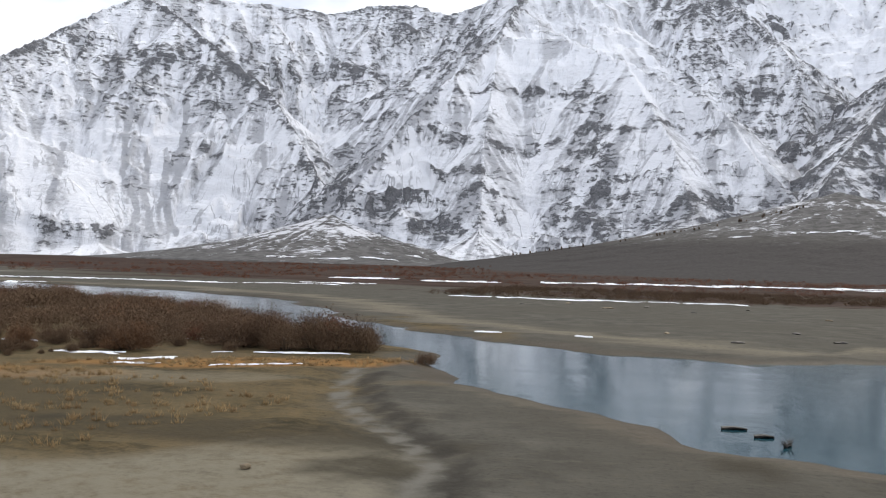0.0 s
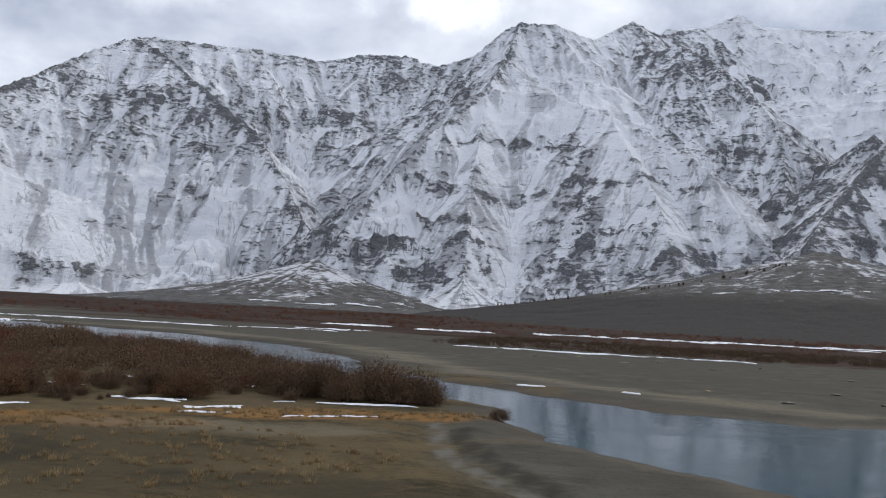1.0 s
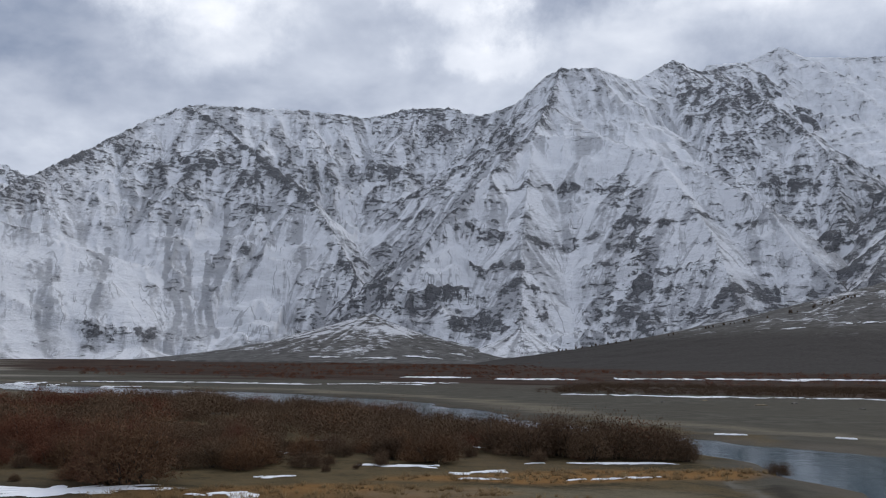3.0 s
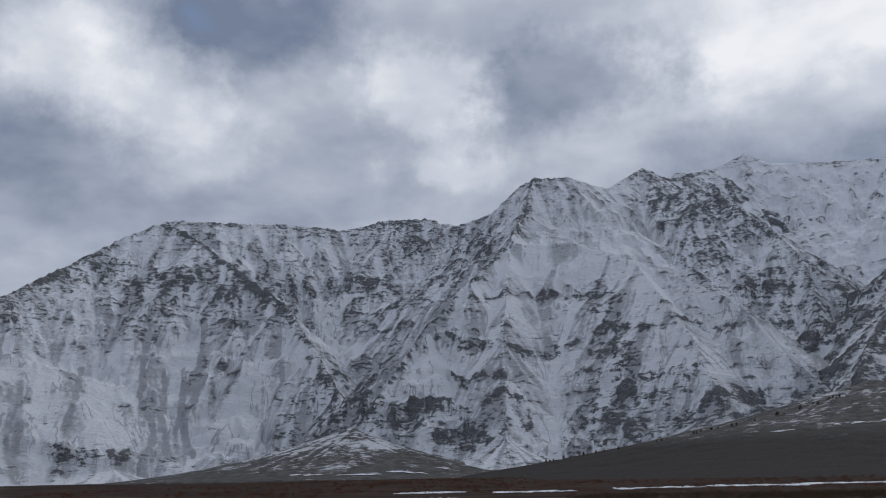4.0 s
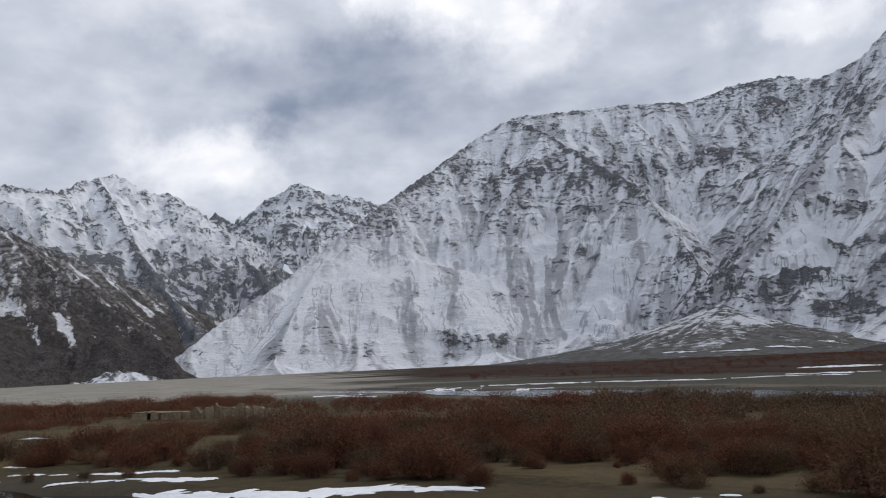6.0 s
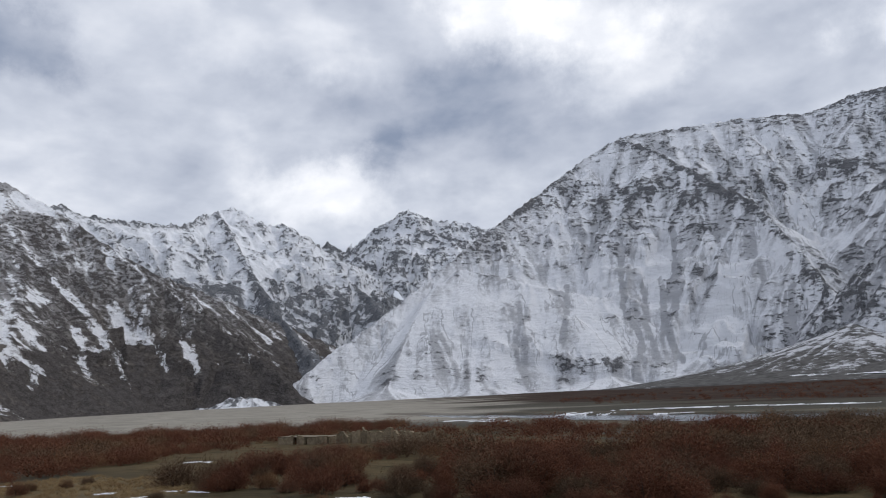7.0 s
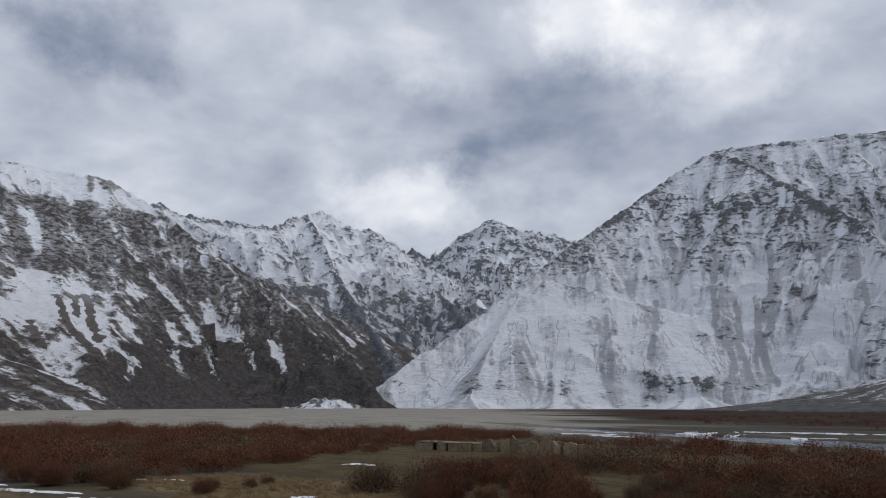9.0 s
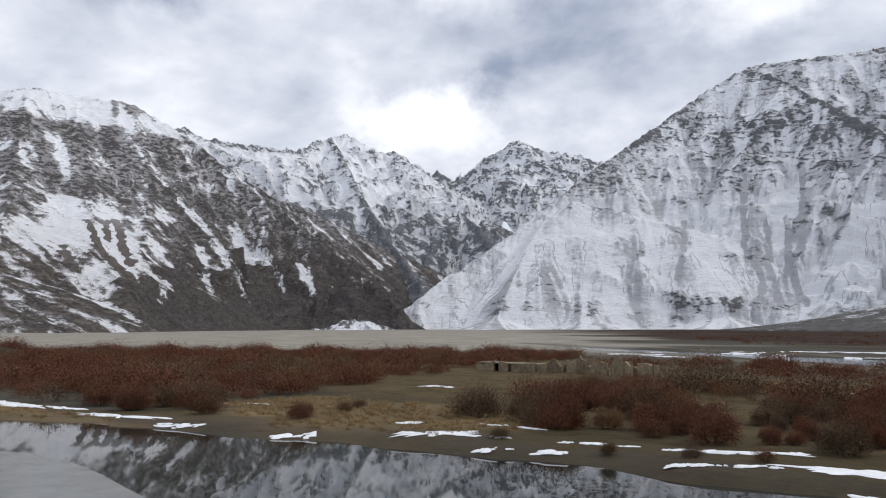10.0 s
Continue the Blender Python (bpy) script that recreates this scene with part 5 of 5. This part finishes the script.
def slab(x0, y0, x1, y1, depth, z, thick):
    bm = bmesh.new()
    d = np.array([x1 - x0, y1 - y0])
    q = np.array([-d[1], d[0]]) / np.linalg.norm(d) * depth
    corners = [(x0, y0), (x1, y1), (x1 + q[0], y1 + q[1]), (x0 + q[0], y0 + q[1])]
    lower = [bm.verts.new((cx, cy, z)) for cx, cy in corners]
    upper = [bm.verts.new((cx, cy, z + thick)) for cx, cy in corners]
    bm.faces.new(lower[::-1])
    bm.faces.new(upper)
    for i in range(4):
        bm.faces.new((lower[i], lower[(i + 1) % 4], upper[(i + 1) % 4], upper[i]))
    bmesh.ops.bevel(bm, geom=bm.edges[:], offset=0.05, segments=1, affect="EDGES")
    return bm


def ruin(x, y, turn, walls, roof, label, seed):
    top = new("ruined_house")
    top.matrix_world = pose(x, y, float(floor_height(np.array(float(x)), np.array(float(y)))), 0, 0, turn)
    for k, (ax, ay, bx, by, low, high) in enumerate(walls):
        part("wall", wall_mesh((ax, ay), (bx, by), low, high, 0.6, 0.07, seed + k), mat_stone, top)
    if roof:
        part("roof", slab(*roof), mat_mud, top, "flat roof of pale mud")
    return tagged(top, label, "ruin", "ruined houses")


ruin(-206, 105.5, 8, [(0, 0, 4.2, 0, 1.5, 1.55), (5.3, 0, 7.4, 0, 1.5, 1.55), (8.1, 0, 13.5, 0, 1.45, 1.55), (0, 0, 0, 5, 1.4, 1.5), (13.5, 0, 13.5, 5, 1.4, 1.5), (0, 5, 13.5, 5, 1.4, 1.5)],
     (-0.2, -0.2, 13.7, -0.2, 5.6, 1.42, 0.16), "low rubble-stone house with a flat mud roof", 900)
ruin(-190, 107.5, 4, [(0, 0, 3.2, 0, 1.4, 2.4), (4.2, 0, 6.0, 0, 1.9, 2.7), (7.0, 0, 8.2, 0, 2.2, 2.8), (9.3, 0, 12.4, 0, 1.9, 2.9), (0, 0, 0, 5, 0.8, 1.5), (12.4, 0, 12.4, 5, 1.2, 2.0), (0, 5, 12.4, 5, 1.0, 1.9),
                      (6.5, 0.4, 6.5, 5, 0.8, 1.6)], None, "roofless rubble-stone house with broken walls", 930)
ruin(-174.5, 105.5, -6, [(0, 0, 2.2, 0, 2.2, 2.8), (3.1, 0, 4.3, 0, 2.3, 2.9), (5.6, 0, 8.4, 0, 2.4, 3.0), (0, 0, 0, 4.6, 1.5, 2.1), (8.4, 0, 8.4, 4.6, 1.9, 2.4), (0, 4.6, 8.4, 4.6, 1.7, 2.3)],
     None, "roofless rubble-stone hut with window gaps", 960)

# ---- loose things on the banks and in the river ----
def lump(seed, squash, mat_ridge=0.28):
    bm = bmesh.new()
    bmesh.ops.create_icosphere(bm, subdivisions=2, radius=1.0)
    for v in bm.verts:
        k = 1 + mat_ridge * noise.noise(v.co * 1.7 + Vector((seed, 0, 0))) + 0.1 * noise.noise(v.co * 4 + Vector((0, seed, 0)))
        v.co = Vector((v.co.x * k, v.co.y * k, v.co.z * k * squash))
    return bm


def height_at(x, y):
    return float(floor_height(np.array(float(x)), np.array(float(y))))


stone = part("boulder", lump(3, 0.6), mat_stone)
stone.matrix_world = pose(-14.2, 32.6, height_at(-14.2, 32.6) + 0.1, 0, 0, 40) @ Matrix.Diagonal((0.26, 0.18, 0.2, 1))
tagged(stone, "pale rounded boulder lying on dry turf", "boulder")
for k, (x, y, s, w2) in enumerate(((2.0, 212.5, 1.6, 0.8), (18.0, 115.6, 1.0, 0.45), (33.3, 125.2, 1.3, 0.4), (-8.7, 237.8, 1.0, 0.6), (12.5, 230.2, 1.4, 0.6), (40, 240, 1.2, 0.6),
                                   (10.0, 129.6, 0.9, 0.4), (30.7, 140.2, 1.2, 0.5), (22, 205, 0.9, 0.5), (48, 190, 1.0, 0.5), (-20, 220, 0.8, 0.5))):
    ob = part("silt_hummock", lump(20 + k, 0.5), mat_wood if k % 3 else mat_stone)
    ob.matrix_world = pose(x, y, height_at(x, y) + 0.05, 0, 0, 15 * k) @ Matrix.Diagonal((s, w2, 0.45, 1))
    tagged(ob, "dark clod of silt and driftwood on a sandbank", "hummock", "sandbank clods")


def driftwood(x, y, turn, length, seed, spread):
    """A sodden log with snapped branches, half sunk."""
    r, s = np.random.default_rng(seed), Sticks()
    s.add((-length / 2, 0, 0), (0, 0.05, 0.06), 0.16, 0.14)
    s.add((0, 0.05, 0.06), (length / 2, -0.04, 0.02), 0.14, 0.07)
    trunk = new("driftwood", tri_mesh("driftwood", *s.arrays(), mat_wood))
    trunk.matrix_world = pose(x, y, -0.40, 0, 0, turn)
    b = Sticks()
    for _ in range(spread):
        at = np.array([r.uniform(-0.4, 0.5) * length, 0, 0.05])
        b.add(at, at + np.array([r.normal(0, 0.3), r.normal(0, 0.25), r.uniform(0.05, 0.12 + 0.015 * spread)]), 0.035)
    ob = new("branches", tri_mesh("branches", *b.arrays(), mat_wood))
    ob.parent = trunk
    return tagged(trunk, "sodden dark driftwood log half sunk in the river", "driftwood", "driftwood in the river")


driftwood(8.0, 51.9, 8, 1.5, 1, 3)
driftwood(9.3, 49.8, 12, 1.1, 2, 5)
driftwood(10.1, 47.6, 60, 0.9, 3, 26)

# single shrubs at the river's edge and by the pond
for x, y, v, s in ((-15.6, 75.9, 4, 0.5), (-35.1, 75.8, 3, 0.42), (-147.3, 33.2, 0, 0.62), (-150.2, 35.5, 6, 0.36), (-164.1, 26.5, 0, 0.85), (-169.8, 25.5, 1, 0.8), (-152, 42, 4, 0.35), (-159, 31, 3, 0.45),
                   (-149.2, 38.6, 7, 0.4), (-26, 80, 3, 1.2), (-28.5, 81.5, 4, 1.45), (-31, 79.5, 5, 1.3), (-24.5, 82.5, 4, 1.2), (-33.5, 82, 3, 1.5), (-29.5, 84.5, 5, 1.4), (-36.5, 80.5, 4, 1.4), (-22.8, 80.2, 5, 0.9), (-35, 84.5, 3, 1.5), (-39.5, 83, 5, 1.45), (-156, 29.5, 7, 0.7), (-161, 30.5, 1, 0.75), (-121.5, 38.6, 3, 0.3), (-117.5, 41, 4, 0.3), (-114, 42.6, 7, 0.34), (-129.5, 37.6, 4, 0.32)):
    ob = copy_thing(SHRUBS[v], Matrix())
    ob.matrix_basis = pose(x, y, height_at(x, y), 0, 0, 50 * s * 7) @ Matrix.Diagonal((s, s, s, 1))

# bare trees along the snowy margin of the wide fan
def tree_shape(seed):
    (a, b), (c, d) = shrub_shape(np.random.default_rng(seed), 6, 240, 7.5, 5.0, 0.36)
    return (a, b), (c, d)


MARGIN = [(-200, 1600), (-110, 1600), (13, 1581), (116, 1600), (184, 1595), (268, 1620), (347, 1665), (378, 1672)]
TREES = []
for k in range(3):
    (a, b), (c, d) = tree_shape(700 + k)
    trunk = new("bare_tree")
    new("trunk", tri_mesh("tree_trunk", a, b, mat_stem)).parent = trunk
    crown = new("crown", tri_mesh("tree_crown", c, d, mat_twig_brown))
    crown.parent = trunk
    tagged(trunk, "small bare tree beside the snowy track", "tree", "trees along the track")
    TREES.append(trunk)
done = 0
for (x0, y0), (x1, y1) in zip(MARGIN[:-1], MARGIN[1:]):
    for s in np.sort(rng.uniform(0, 1, 6)):
        x, y = x0 + s * (x1 - x0), y0 + s * (y1 - y0) + rng.normal(0, 5)
        size = rng.uniform(0.5, 1.0)
        ob = TREES[done] if done < 3 else copy_thing(TREES[done % 3], Matrix())
        ob.matrix_basis = pose(x, y, height_at(x, y), 0, 0, rng.uniform(0, 360)) @ Matrix.Diagonal((size, size, size, 1))
        done += 1
